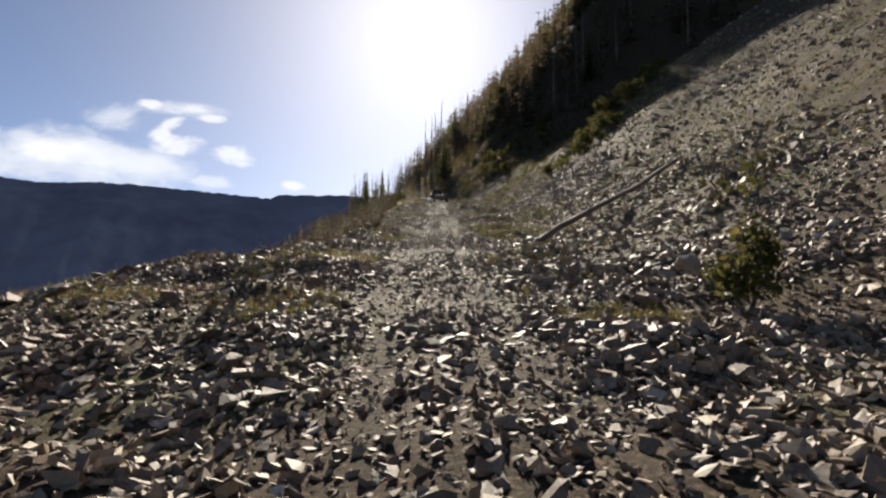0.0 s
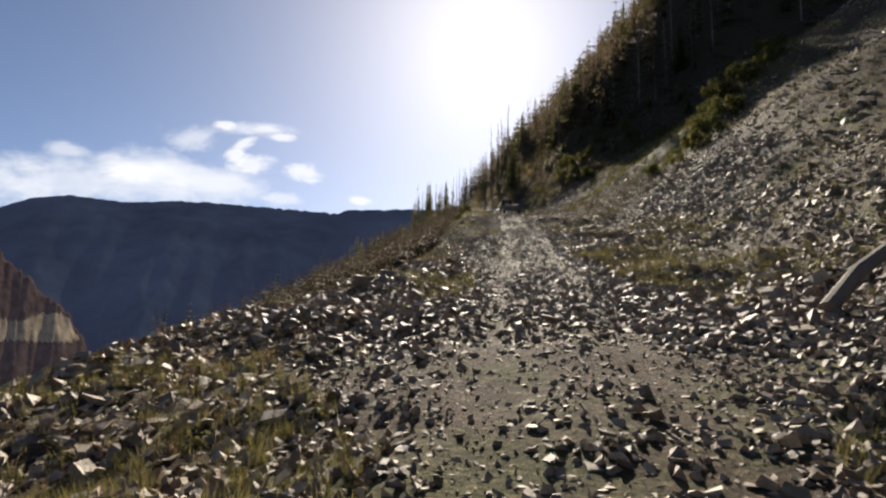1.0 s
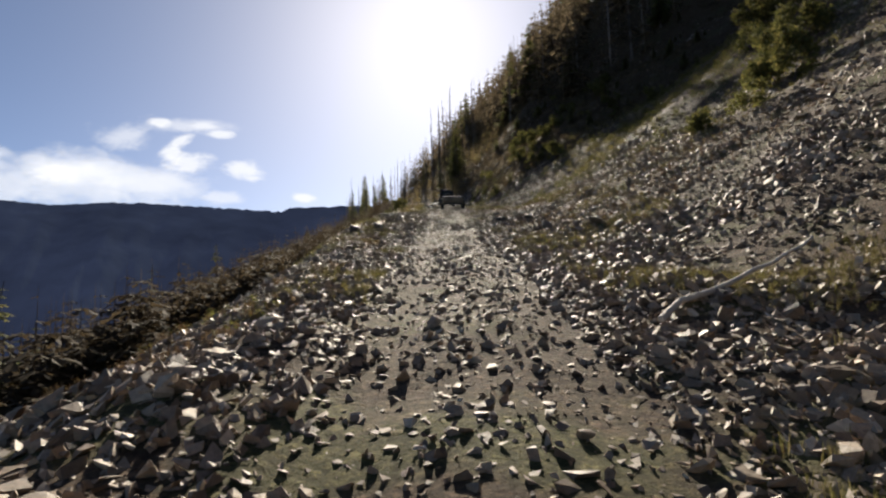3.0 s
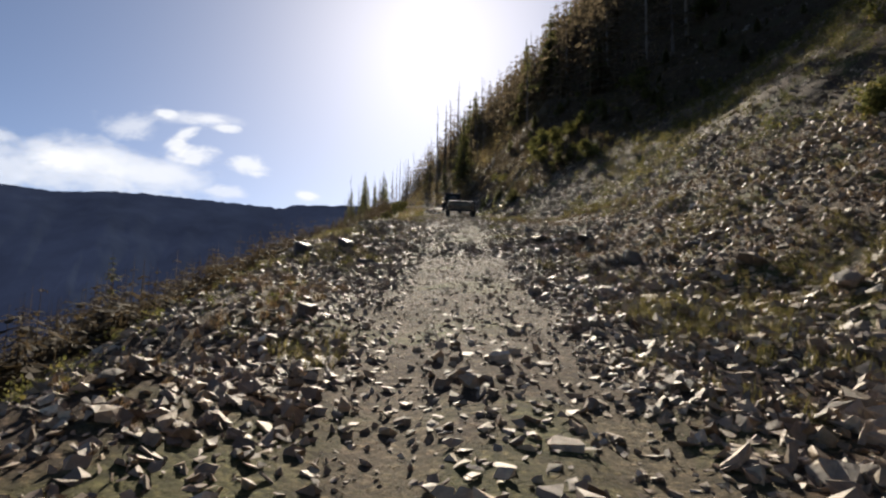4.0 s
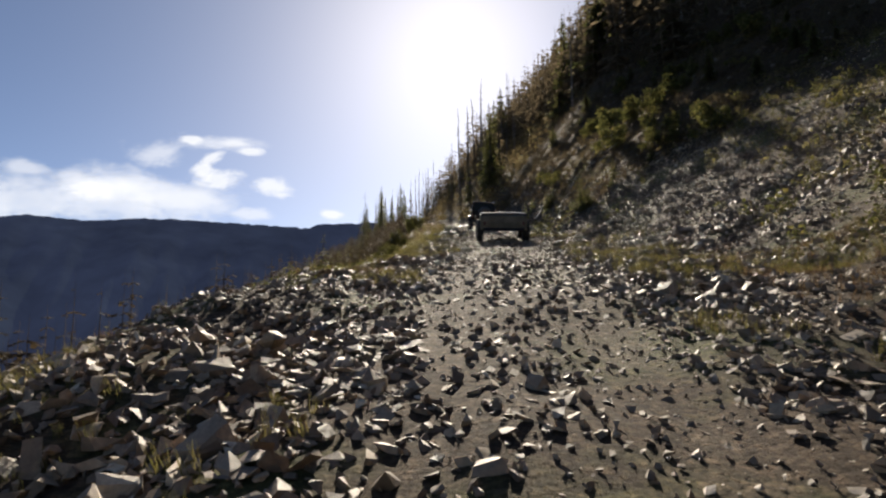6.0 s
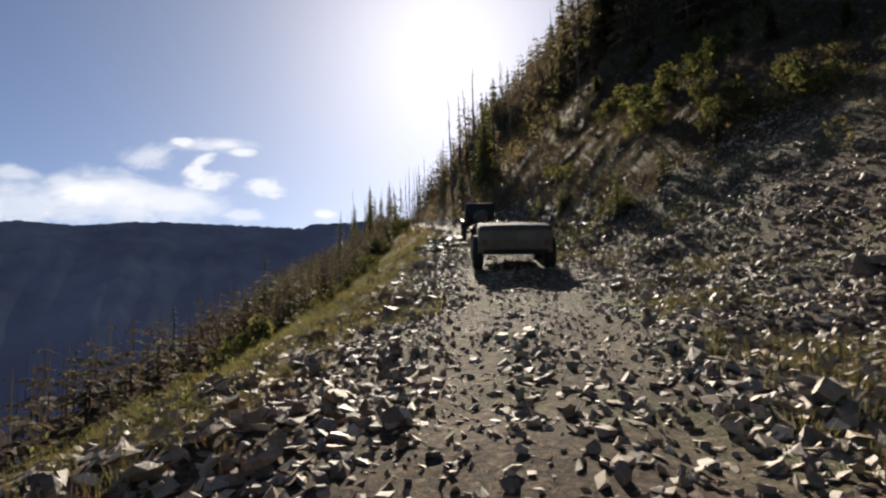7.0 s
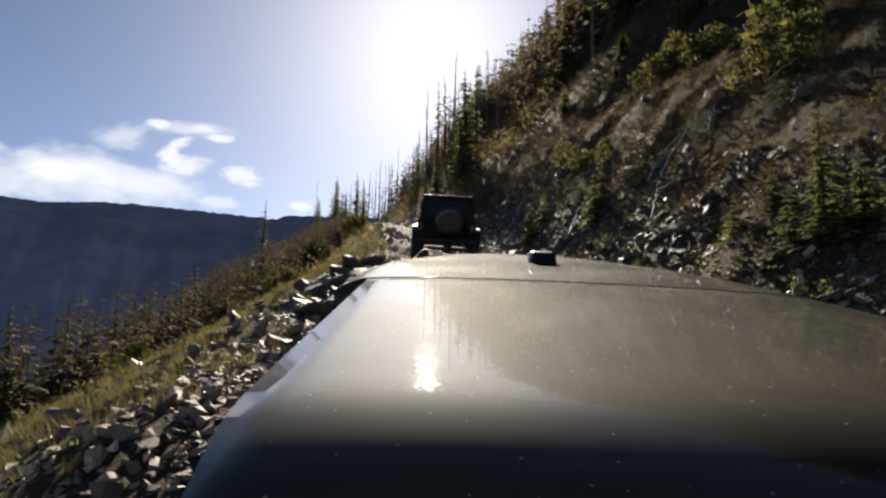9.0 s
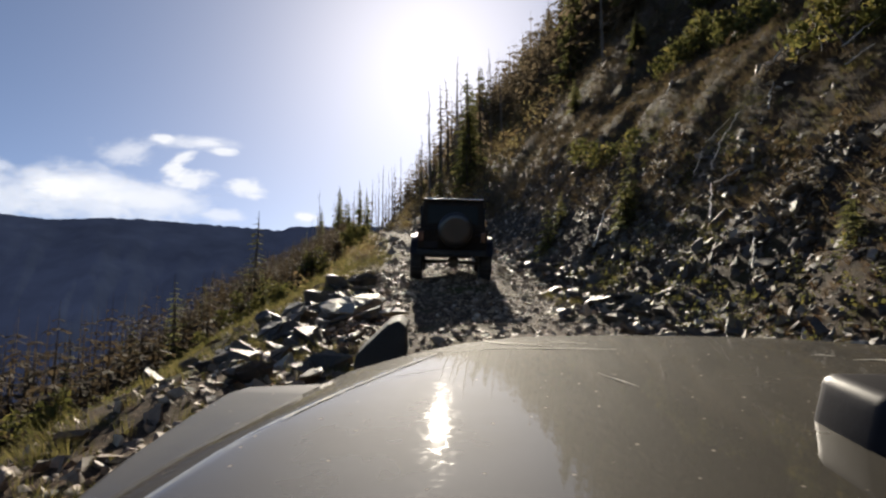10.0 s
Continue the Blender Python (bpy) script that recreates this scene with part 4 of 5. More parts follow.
brush("verge_plants", 6600, -8, -1.7, 2, 86, 0.07, 0.22, 85, lambda u, x, y: np.clip((rough(x + 21, y + 3, 2.2, 2) - 0.05) * 1.6, 0, 1), "small mossy plants growing between the roadside stones", M_SHRUB, LOW)
brush("rusty_bank_brush", 2600, -23, -2.8, 108, 162, 0.35, 1.1, 88, lambda u, x, y: np.clip((rough(x + 7, y + 15, 7.0, 2) + 0.15) * 1.5, 0, 1), "dull brown brushwood on the bank beside the climbing track", M_BRUSH, LOW)
brush("meadow_plants", 4200, 8, 31, 61, 97, 0.2, 0.6, 87, lambda u, x, y: np.clip(1.1 * meadow(u, y) * (0.8 + 0.8 * rough(x + 31, y, 7.0, 2)), 0, 1), "yellow-green plants covering the upper edge of the scree", M_GRASS, LOW)
brush("cliff_foot_plants", 1500, 2.9, 7, 90, 114, 0.1, 0.3, 90, lambda u, x, y: np.clip(0.35 + rough(x + 6, y + 9, 2.0, 2), 0, 1), "green and yellow plants among the slabs below the cliff", M_SHRUB, LOW)
brush("bank_brush", 3400, -16, -2.0, 72, 118, 0.1, 0.34, 83, lambda u, x, y: np.clip(0.4 + rough(x + 2, y, 3.5, 2), 0, 1), "small yellow and green plants on the bank below the track", M_SHRUB, LOW)


def shrub(x, y, height, width, seed, label):
    g = np.random.default_rng(seed)
    root = new("shrub")
    z = float(land(np.array(x), np.array(y)))
    root.location = (x, y, z - 0.05)
    v, t, base = [], [], 0
    for k in range(max(6, int(4 * height * width))):
        pv, pt = BUSHES[int(g.integers(0, len(BUSHES)))]
        s = g.uniform(0.35, 0.6) * min(height, 1.6, 1.6 * width)
        at = np.array([g.uniform(-0.5, 0.5) * width, g.uniform(-0.5, 0.5) * width, g.random() * max(height - s, 0.05)])
        at[:2] *= 1 - 0.6 * at[2] / max(height, 0.1)
        v.append(pv * s + at)
        t.append(pt + base)
        base += len(pv)
    leaves = new("foliage", mesh_arrays("foliage", np.concatenate(v), np.concatenate(t), M_SHRUB))
    leaves.parent = root
    for k in range(3):
        bm = bmesh.new()
        a = g.uniform(0, 6.28)
        tube(bm, (0, 0, -0.05), (math.cos(a) * width * 0.4, math.sin(a) * width * 0.4, height * g.uniform(0.5, 0.95)), 0.015, 0.005, 5)
        part("stem", bm, M_BARK, root)
    return tagged(root, label, "shrub", "shrubs on the scree")


shrub(3.55, 8.2, 1.5, 0.62, 1, "dark green and brown shrub growing beside the track")
shrub(3.35, 8.0, 0.8, 0.7, 4, "dark green and brown shrub growing beside the track")
for k, (x, y) in enumerate(((7.7, 17.1), (8.3, 17.9), (7.2, 18.4), (6.6, 15.4), (6.9, 16.2))):
    shrub(x, y, 0.5, 1.1, 2 + 10 * k, "low yellow-green shrub spread over the scree")
for k in range(24):
    f = k / 23
    shrub(8.3 + 22.5 * f + tg.normal(0, 1.0), 59 + 36 * f + tg.normal(0, 1.6), tg.uniform(1.2, 2.8), tg.uniform(1.6, 3.6), 100 + k, "dense dark green shrub in the gully of the scree")
for k in range(12):
    y = tg.uniform(79, 108)
    shrub(float(road_x(y)) - float(edge_left(y)) - tg.uniform(1.0, 6.0), y, tg.uniform(0.5, 1.1), tg.uniform(0.6, 1.1), 140 + k, "small yellowing shrub on the grassy bank")
for k in range(14):
    y = tg.uniform(112, 190)
    shrub(float(road_x(y)) - float(edge_left(y)) - tg.uniform(0.5, 7.0), y, tg.uniform(1.2, 2.7), tg.uniform(1.4, 2.9), 200 + k, "yellow-green shrub on the bank beside the climbing track")
for k in range(30):
    y = tg.uniform(92, 122)
    shrub(float(road_x(y)) + tg.uniform(5.4, 21), y, tg.uniform(0.7, 2.0), tg.uniform(1.0, 2.6), 160 + k, "low green shrub clinging to the cliff")

# ---- logs, poles and single boulders ----


def log(name, a, b, r0, r1, mat, label, stubs=5, seed=0):
    g = np.random.default_rng(seed)
    a, b = Vector(a), Vector(b)
    root = new(name)
    root.location = a
    bm = bmesh.new()
    n = 8
    loft(bm, [(b - a) * k / n + Vector(g.normal(0, r0 * 0.3 + min((b - a).length * 0.012, r0 * 0.5), 3)) for k in range(n + 1)], [r0 + (r1 - r0) * k / n for k in range(n + 1)], 10)
    part("stem", bm, mat, root)
    for k in range(stubs):
        at = (b - a) * g.uniform(0.15, 0.95)
        bm = bmesh.new()
        tube(bm, at, at + Vector(g.normal(0, 1, 3)).normalized() * g.uniform(2.5, 7) * r0, r0 * 0.28, r0 * 0.1, 5)
        part("branch_stub", bm, mat, root)
    return tagged(root, label, "log")


def on_land(x, y, lift=0.0):
    return (x, y, float(land(np.array(x), np.array(y))) + lift)


log("fallen_log", on_land(2.2, 20.9, 0.06), on_land(8.97, 26.24, 0.14), 0.11, 0.07, M_DEAD, "long grey fallen tree trunk lying on the scree", 6, 1)
log("fallen_pole", on_land(-0.14, 41.54, 0.12), on_land(3.01, 44.83, 0.35), 0.035, 0.02, M_PALE_WOOD, "thin bleached pole lying on the scree", 2, 2)
# bleached branches caught on the cliff: foot, tip, thickness
for k, (x0, y0, x1, y1, r0) in enumerate(((-2.42, 104.88, -1.78, 106.61, 0.05), (-1.78, 106.61, -1.05, 106.78, 0.04), (-1.3, 100.29, -0.77, 101.57, 0.03), (-0.77, 101.57, -0.45, 100.89, 0.03), (-0.49, 102.28, -0.01, 102.83, 0.028), (-0.01, 102.83, 0.39, 102.93, 0.025), (-0.2, 103.35, 0.32, 103.24, 0.022), (0.61, 102.08, 0.91, 102.43, 0.03), (1.19, 102.95, 2.09, 103.35, 0.03), (1.5, 100.94, 2.5, 101.31, 0.028), (1.14, 100.32, 1.44, 100.04, 0.025), (-0.2, 106.31, -0.03, 105.13, 0.03), (-1.66, 97.89, -1.36, 98.49, 0.022), (-0.63, 102.93, -0.34, 103.15, 0.022), (2.29, 103.25, 1.42, 101.48, 0.022), (0.67, 108.79, 0.9, 108.88, 0.03))):
    log("dead_branch", on_land(x0, y0, 0.3), on_land(x1, y1, 0.33), r0 * 0.65, r0 * 0.3, M_PALE_WOOD, "bleached dead branch caught on the cliff", 5, 10 + k)

BOULDERS = []
for k, (pv, pt) in enumerate(rock_shapes(7, (0.45, 0.75), 77, 12) + rock_shapes(4, (0.2, 0.34), 78, 11)):
    bm = bmesh.new()
    vs = [bm.verts.new(p) for p in pv]
    for tri in pt:
        bm.faces.new([vs[i] for i in tri])
    bmesh.ops.dissolve_limit(bm, angle_limit=radians(12), verts=bm.verts[:], edges=bm.edges[:])
    bmesh.ops.bevel(bm, geom=bm.edges[:], offset=0.022, segments=1, affect="EDGES")
    bmesh.ops.triangulate(bm, faces=bm.faces[:])
    bmesh.ops.subdivide_edges(bm, edges=[e for e in bm.edges if e.calc_length() > 0.16], cuts=1)
    bmesh.ops.triangulate(bm, faces=bm.faces[:])
    chip = random.Random(900 + k)
    for v in bm.verts:
        v.co += Vector((chip.gauss(0, 1), chip.gauss(0, 1), chip.gauss(0, 1))) * 0.013
    me = bpy.data.meshes.new("boulder")
    bm.to_mesh(me)
    bm.free()
    me.materials.append(M_BOULDER)
    me.shade_flat()
    BOULDERS.append(me)


def boulder(x, y, size, shape, turn=(0, 0, 0), label="angular grey boulder lying among broken rock", lift=0.16, mat=None):
    me = BOULDERS[shape % len(BOULDERS)]
    if mat is not None:
        me = me.copy()
        me.materials[0] = mat
    ob = new("boulder", me)
    ob.matrix_world = Matrix.Translation(on_land(x, y, size * lift)) @ pose(0, 0, 0, *turn) @ Matrix.Diagonal((size, size, size, 1))
    return tagged(ob, label, "boulder", "boulders")


# boulders that stand out: x, y, width, shape
boulder(3.47, 10.09, 0.66, 0, (8, -12, 40), "large pale angular boulder at the foot of the scree", 0.4, M_PALE_ROCK)
FIRST_STRETCH = ((0.67, 10.56, 0.36, 9), (2.37, 8.66, 0.48, 3), (2.2, 22.7, 0.7, 9), (-5.72, 8.34, 0.72, 8), (-5.54, 16.3, 0.68, 9), (-2.61, 6.26, 0.27, 4), (-3.34, 12.76, 0.33, 8), (-4.08, 8.43, 0.38, 5), (-3.17, 5.01, 0.37, 8), (-2.03, 5.36, 0.31, 6), (-1.37, 5.97, 0.24, 9), (-2.63, 10.65, 0.33, 5), (1.47, 6.42, 0.29, 7), (5.08, 14.12, 0.38, 9), (2.29, 21.51, 0.5, 9), (-4.61, 24.0, 0.43, 5), (-4.31, 24.84, 0.35, 0))
SECOND_STRETCH = ((-3.67, 29.16, 0.28, 5), (-3.83, 34.29, 0.32, 0), (-4.7, 35.46, 0.18, 8), (-3.62, 37.96, 0.23, 5), (-3.17, 35.08, 0.21, 9), (-3.05, 39.31, 0.21, 4), (2.18, 38.05, 0.46, 2), (0.79, 37.01, 0.32, 3), (1.38, 36.34, 0.36, 6), (2.07, 57.18, 0.6, 3), (2.42, 54.9, 0.6, 6), (-4.61, 52.69, 0.26, 2))
THIRD_STRETCH = ((0.72, 60.46, 0.5, 2), (2.24, 60.28, 0.55, 8), (-6.37, 62.2, 0.5, 2), (-5.45, 60.53, 0.5, 0), (-6.78, 60.67, 0.28, 3), (-7.15, 61.0, 0.52, 2), (0.37, 64.73, 0.65, 3), (-0.97, 65.07, 0.5, 4), (-1.31, 62.15, 0.32, 8), (-0.73, 62.3, 0.4, 9), (3.59, 70.35, 0.51, 8), (-5.91, 70.49, 0.33, 8), (-5.77, 62.9, 0.28, 5), (-6.58, 66.63, 0.23, 9), (-1.07, 68.45, 0.4, 2))
FOURTH_STRETCH = ((-7.02, 81.02, 0.3, 4), (-6.34, 82.54, 0.32, 2), (-6.38, 83.83, 0.32, 5), (-7.3, 76.54, 0.28, 9), (-2.51, 84.88, 0.37, 8), (-1.62, 85.01, 0.42, 3), (-1.29, 84.28, 0.42, 5), (0.82, 83.27, 0.52, 2), (1.0, 83.0, 0.61, 8), (5.48, 91.65, 0.52, 3), (-2.63, 84.1, 0.36, 4), (-7.25, 83.11, 0.29, 7), (-6.88, 83.94, 0.25, 9), (-3.08, 92.52, 0.47, 9), (-7.96, 91.81, 0.29, 0), (-7.11, 88.54, 0.26, 3), (-7.04, 89.24, 0.22, 4), (-7.15, 89.82, 0.21, 5), (-7.09, 88.07, 0.24, 8))
UPPER_EDGE = ((-6.5, 93.43, 0.28, 9), (-6.48, 95.13, 0.45, 7), (-9.0, 94.6, 0.4, 1), (-7.77, 99.09, 0.75, 9), (-7.03, 95.11, 0.45, 4), (-6.7, 93.92, 0.28, 8), (-7.92, 101.83, 0.6, 5), (-6.87, 93.6, 0.21, 2), (-7.23, 92.96, 0.15, 8), (-7.44, 97.25, 0.77, 9), (-7.7, 99.68, 0.6, 5), (-7.56, 102.54, 0.7, 4), (-6.5, 96.69, 0.31, 8), (-7.35, 95.81, 0.35, 2), (-6.67, 95.5, 0.32, 3), (-8.16, 98.8, 0.5, 1), (-6.5, 98.46, 0.39, 9), (-7.14, 98.85, 0.5, 6))
CLIFF_FOOT = ((-3.58, 100.61, 0.59, 8), (-3.48, 103.66, 0.43, 8), (-3.91, 98.77, 0.4, 9), (-3.38, 99.11, 0.59, 7), (-2.77, 98.95, 0.34, 8), (-2.14, 97.62, 0.37, 9), (-0.92, 97.97, 0.28, 8), (-1.2, 99.58, 0.29, 9), (-3.69, 108.4, 0.67, 9), (-3.33, 98.17, 0.38, 3))
for stretch in (FIRST_STRETCH, SECOND_STRETCH, THIRD_STRETCH, FOURTH_STRETCH, UPPER_EDGE, CLIFF_FOOT):
    for x, y, w, k in stretch:
        boulder(x, y, w, k, (2.3 * k, -1.7 * k, 47 * k), mat=M_DARK_BLOCK if stretch in (THIRD_STRETCH, UPPER_EDGE, CLIFF_FOOT) else None)
# the sun's sheen on these two slabs is put into a pale rock colour
boulder(-6.46, 96.7, 0.95, 8, (14, -6, 15), "broad grey slab in the pile, coloured pale for its sun sheen", 0.42, M_PALE_ROCK)
boulder(-6.2, 97.9, 0.5, 9, (8, 4, 60), "broad grey slab in the pile, coloured pale for its sun sheen", 0.4, M_PALE_ROCK)
bg = np.random.default_rng(5)
# the pile of slabs at the edge of the track
for k in range(80):
    y = 95.4 + abs(bg.normal(0.6, 2.6))
    boulder(float(road_x(y)) + bg.normal(-1.8, 0.42), y, 0.16 + 0.42 * bg.random() ** 1.8, int(bg.integers(0, 11)), tuple(bg.uniform(-32, 32, 2)) + (bg.uniform(0, 360),), "flat broken slab in a pile at the edge of the track", mat=M_PALE_ROCK if k % 9 == 0 else M_DARK_BLOCK)
# slabs along a seam of the cliff, coloured pale as its sunlit edges
for k in range(34):
    f = k / 33
    boulder(-0.7 + 3.1 * f + bg.normal(0, 0.14), 102.75 - 0.4 * math.sin(2.2 * f) + 0.9 * f**4 + bg.normal(0, 0.16), bg.uniform(0.1, 0.24), int(bg.integers(7, 11)), tuple(bg.uniform(-35, 35, 2)) + (bg.uniform(0, 360),), "small slab on a seam of the cliff, pale for its sunlit edges", 0.6, M_PALE_ROCK)
# slabs at the foot of the cliff
for k in range(40):
    y = bg.uniform(94, 114)
    boulder(float(road_x(y)) + 2.0 + 3.2 * bg.random() ** 1.5, y, bg.uniform(0.18, 0.5), int(bg.integers(6, 11)), tuple(bg.uniform(-30, 30, 2)) + (bg.uniform(0, 360),), "flat grey slab fallen at the foot of the cliff", mat=M_PALE_ROCK if k % 6 == 0 else M_DARK_BLOCK)
for k in range(90):
    y = bg.uniform(1, 116)
    side = bg.random() < 0.45
    u = -bg.uniform(1.5, float(edge_left(y)) + 1.0) if side else 2.8 + 12 * bg.random() ** 1.6
    boulder(float(road_x(y)) + u, y, bg.uniform(0.13, 0.24) if side else bg.uniform(0.18, 0.4), int(bg.integers(0, 11)), tuple(bg.uniform(-18, 18, 2)) + (bg.uniform(0, 360),))

# ---- vehicles ----


def car_paint(name, colour, dust, coat_rough, dusty=(0.45, 0.62), coat=0.6):
    """Worn paint under a clear coat with road dust lying on it in patches, specks and scratches."""
    m, n, l, b = material(name)
    patches, specks = noise_node(n, l, 2.2, 5, 0.6), noise_node(n, l, 90, 3, 0.7)
    cover = ramp_node(n, [(dusty[0], (0.15, 0.15, 0.15)), (dusty[1], (0.7, 0.7, 0.7))])
    l.new(patches.outputs["Fac"], cover.inputs["Fac"])
    paint = mix_node(n, l, "MIX", cover.outputs["Color"], colour, dust)
    spots = n.new("ShaderNodeTexVoronoi")
    spots.inputs["Scale"].default_value = 27
    l.new(n.new("ShaderNodeTexCoord").outputs["Object"], spots.inputs["Vector"])
    splash = ramp_node(n, [(0.05, (0.8, 0.8, 0.8)), (0.1, (0, 0, 0))])
    l.new(spots.outputs["Distance"], splash.inputs["Fac"])
    l.new(mix_node(n, l, "MIX", splash.outputs["Color"], paint, (0.3, 0.26, 0.2)), b.inputs["Base Color"])
    film = ramp_node(n, [(0.42, (coat,) * 3), (0.66, (coat * 0.55,) * 3)])
    l.new(patches.outputs["Fac"], film.inputs["Fac"])
    l.new(mix_node(n, l, "MIX", splash.outputs["Color"], film.outputs["Color"], (0.0, 0.0, 0.0)), b.inputs["Coat Weight"])
    spot = ramp_node(n, [(0.5, (coat_rough,) * 3), (0.75, (coat_rough + 0.05,) * 3)])
    l.new(specks.outputs["Fac"], spot.inputs["Fac"])
    l.new(spot.outputs["Color"], b.inputs["Coat Roughness"])
    b.inputs["Roughness"].default_value = 0.75
    b.inputs["Specular IOR Level"].default_value = 0.07
    bump_on(n, l, b, specks.outputs["Fac"], 0.012, 0.004)
    return m


M_KHAKI = car_paint("khaki_paint", (0.027, 0.022, 0.015), (0.046, 0.038, 0.026), 0.025, coat=0.82)
M_KHAKI.node_tree.nodes["Principled BSDF"].inputs["Coat IOR"].default_value = 1.52
M_FENDER = car_paint("dusty_khaki_paint", (0.045, 0.042, 0.042), (0.075, 0.069, 0.066), 0.12, coat=0.22)
# Tail paint lightened to offset the shade on the car's back.
M_TAIL = car_paint("lightened_khaki_paint", (0.1, 0.085, 0.06), (0.19, 0.16, 0.115), 0.3, coat=0.1)
M_DARK = car_paint("charcoal_paint", (0.015, 0.0125, 0.011), (0.04, 0.031, 0.023), 0.4, coat=0.08)
M_RUBBER = plain("black_rubber", (0.018, 0.018, 0.018), 0.75, bump=0.3)
M_PLASTIC = plain("black_plastic", (0.013, 0.011, 0.014), 0.5, bump=0.05)
M_PLASTIC.node_tree.nodes["Principled BSDF"].inputs["Specular IOR Level"].default_value = 0.2
M_COVER = plain("black_vinyl", (0.014, 0.0125, 0.0115), 0.4, bump=0.03, coat=0.4)
M_STEEL = plain("dull_steel", (0.3, 0.3, 0.3), 0.4, 0.9, bump=0.1)
M_CHROME = plain("bright_metal", (0.7, 0.7, 0.7), 0.2, 1.0, bump=0.0)
M_LAMP = plain("red_lamp_plastic", (0.05, 0.009, 0.008), 0.35, bump=0.0, coat=0.6)
M_DUST = plain("pale_road_dust", (0.4, 0.37, 0.31), 0.9, bump=0.2)
M_DIRT = plain("dusty_underbody", (0.09, 0.075, 0.06), 0.85, bump=0.4)
m_glass, _, _, gb = material("dark_window_glass")
gb.inputs["Base Color"].default_value = (0.01, 0.012, 0.012, 1)
gb.inputs["Roughness"].default_value, gb.inputs["Specular IOR Level"].default_value = 0.3, 0.12
M_GLASS = m_glass


def wheel(parent, x, y, z, r, width):
    """A knobbly off-road wheel: tyre and rim."""
    root = new("wheel")
    root.parent = parent
    root.location = (x, y, z)
    bm = bmesh.new()
    lathe(bm, [(-width / 2, r * 0.6), (-width / 2, r * 0.86), (-width * 0.4, r * 0.97), (width * 0.4, r * 0.97), (width / 2, r * 0.86), (width / 2, r * 0.6)], 48)
    # blocks of tread raised out of the running surface
    for f in list(bm.faces):
        c = f.calc_center_median()
        if abs(c.x) < width * 0.3 and math.hypot(c.y, c.z) > r * 0.9 and int(round(math.atan2(c.z, c.y) * 48 / (2 * math.pi))) % 2:
            out = Vector((0, c.y, c.z)).normalized() * r * 0.05
            made = bmesh.ops.extrude_discrete_faces(bm, faces=[f])["faces"]
            bmesh.ops.translate(bm, vec=out, verts=made[0].verts[:])
    part("tyre", bm, M_RUBBER, root)
    bm = bmesh.new()
    lathe(bm, [(-width * 0.42, r * 0.6), (-width * 0.3, r * 0.56), (-width * 0.25, r * 0.2), (0, r * 0.14), (width * 0.25, r * 0.2), (width * 0.3, r * 0.56), (width * 0.42, r * 0.6)], 24)
    part("rim", bm, M_STEEL, root)
    return root


def prism(bm, outline, x0, x1):
    """A slab with the given outline in y and z, from x0 to x1."""
    a = [bm.verts.new((x0, y, z)) for y, z in outline]
    b = [bm.verts.new((x1, y, z)) for y, z in outline]
    n = len(outline)
    bm.faces.new(a[::-1])
    bm.faces.new(b)
    for k in range(n):
        bm.faces.new((a[k], a[(k + 1) % n], b[(k + 1) % n], b[k]))
    bmesh.ops.recalc_face_normals(bm, faces=bm.faces[:])


def rounded(bm, offset, segments=2):
    bmesh.ops.bevel(bm, geom=bm.edges[:], offset=offset, segments=segments, affect="EDGES", profile=0.6)


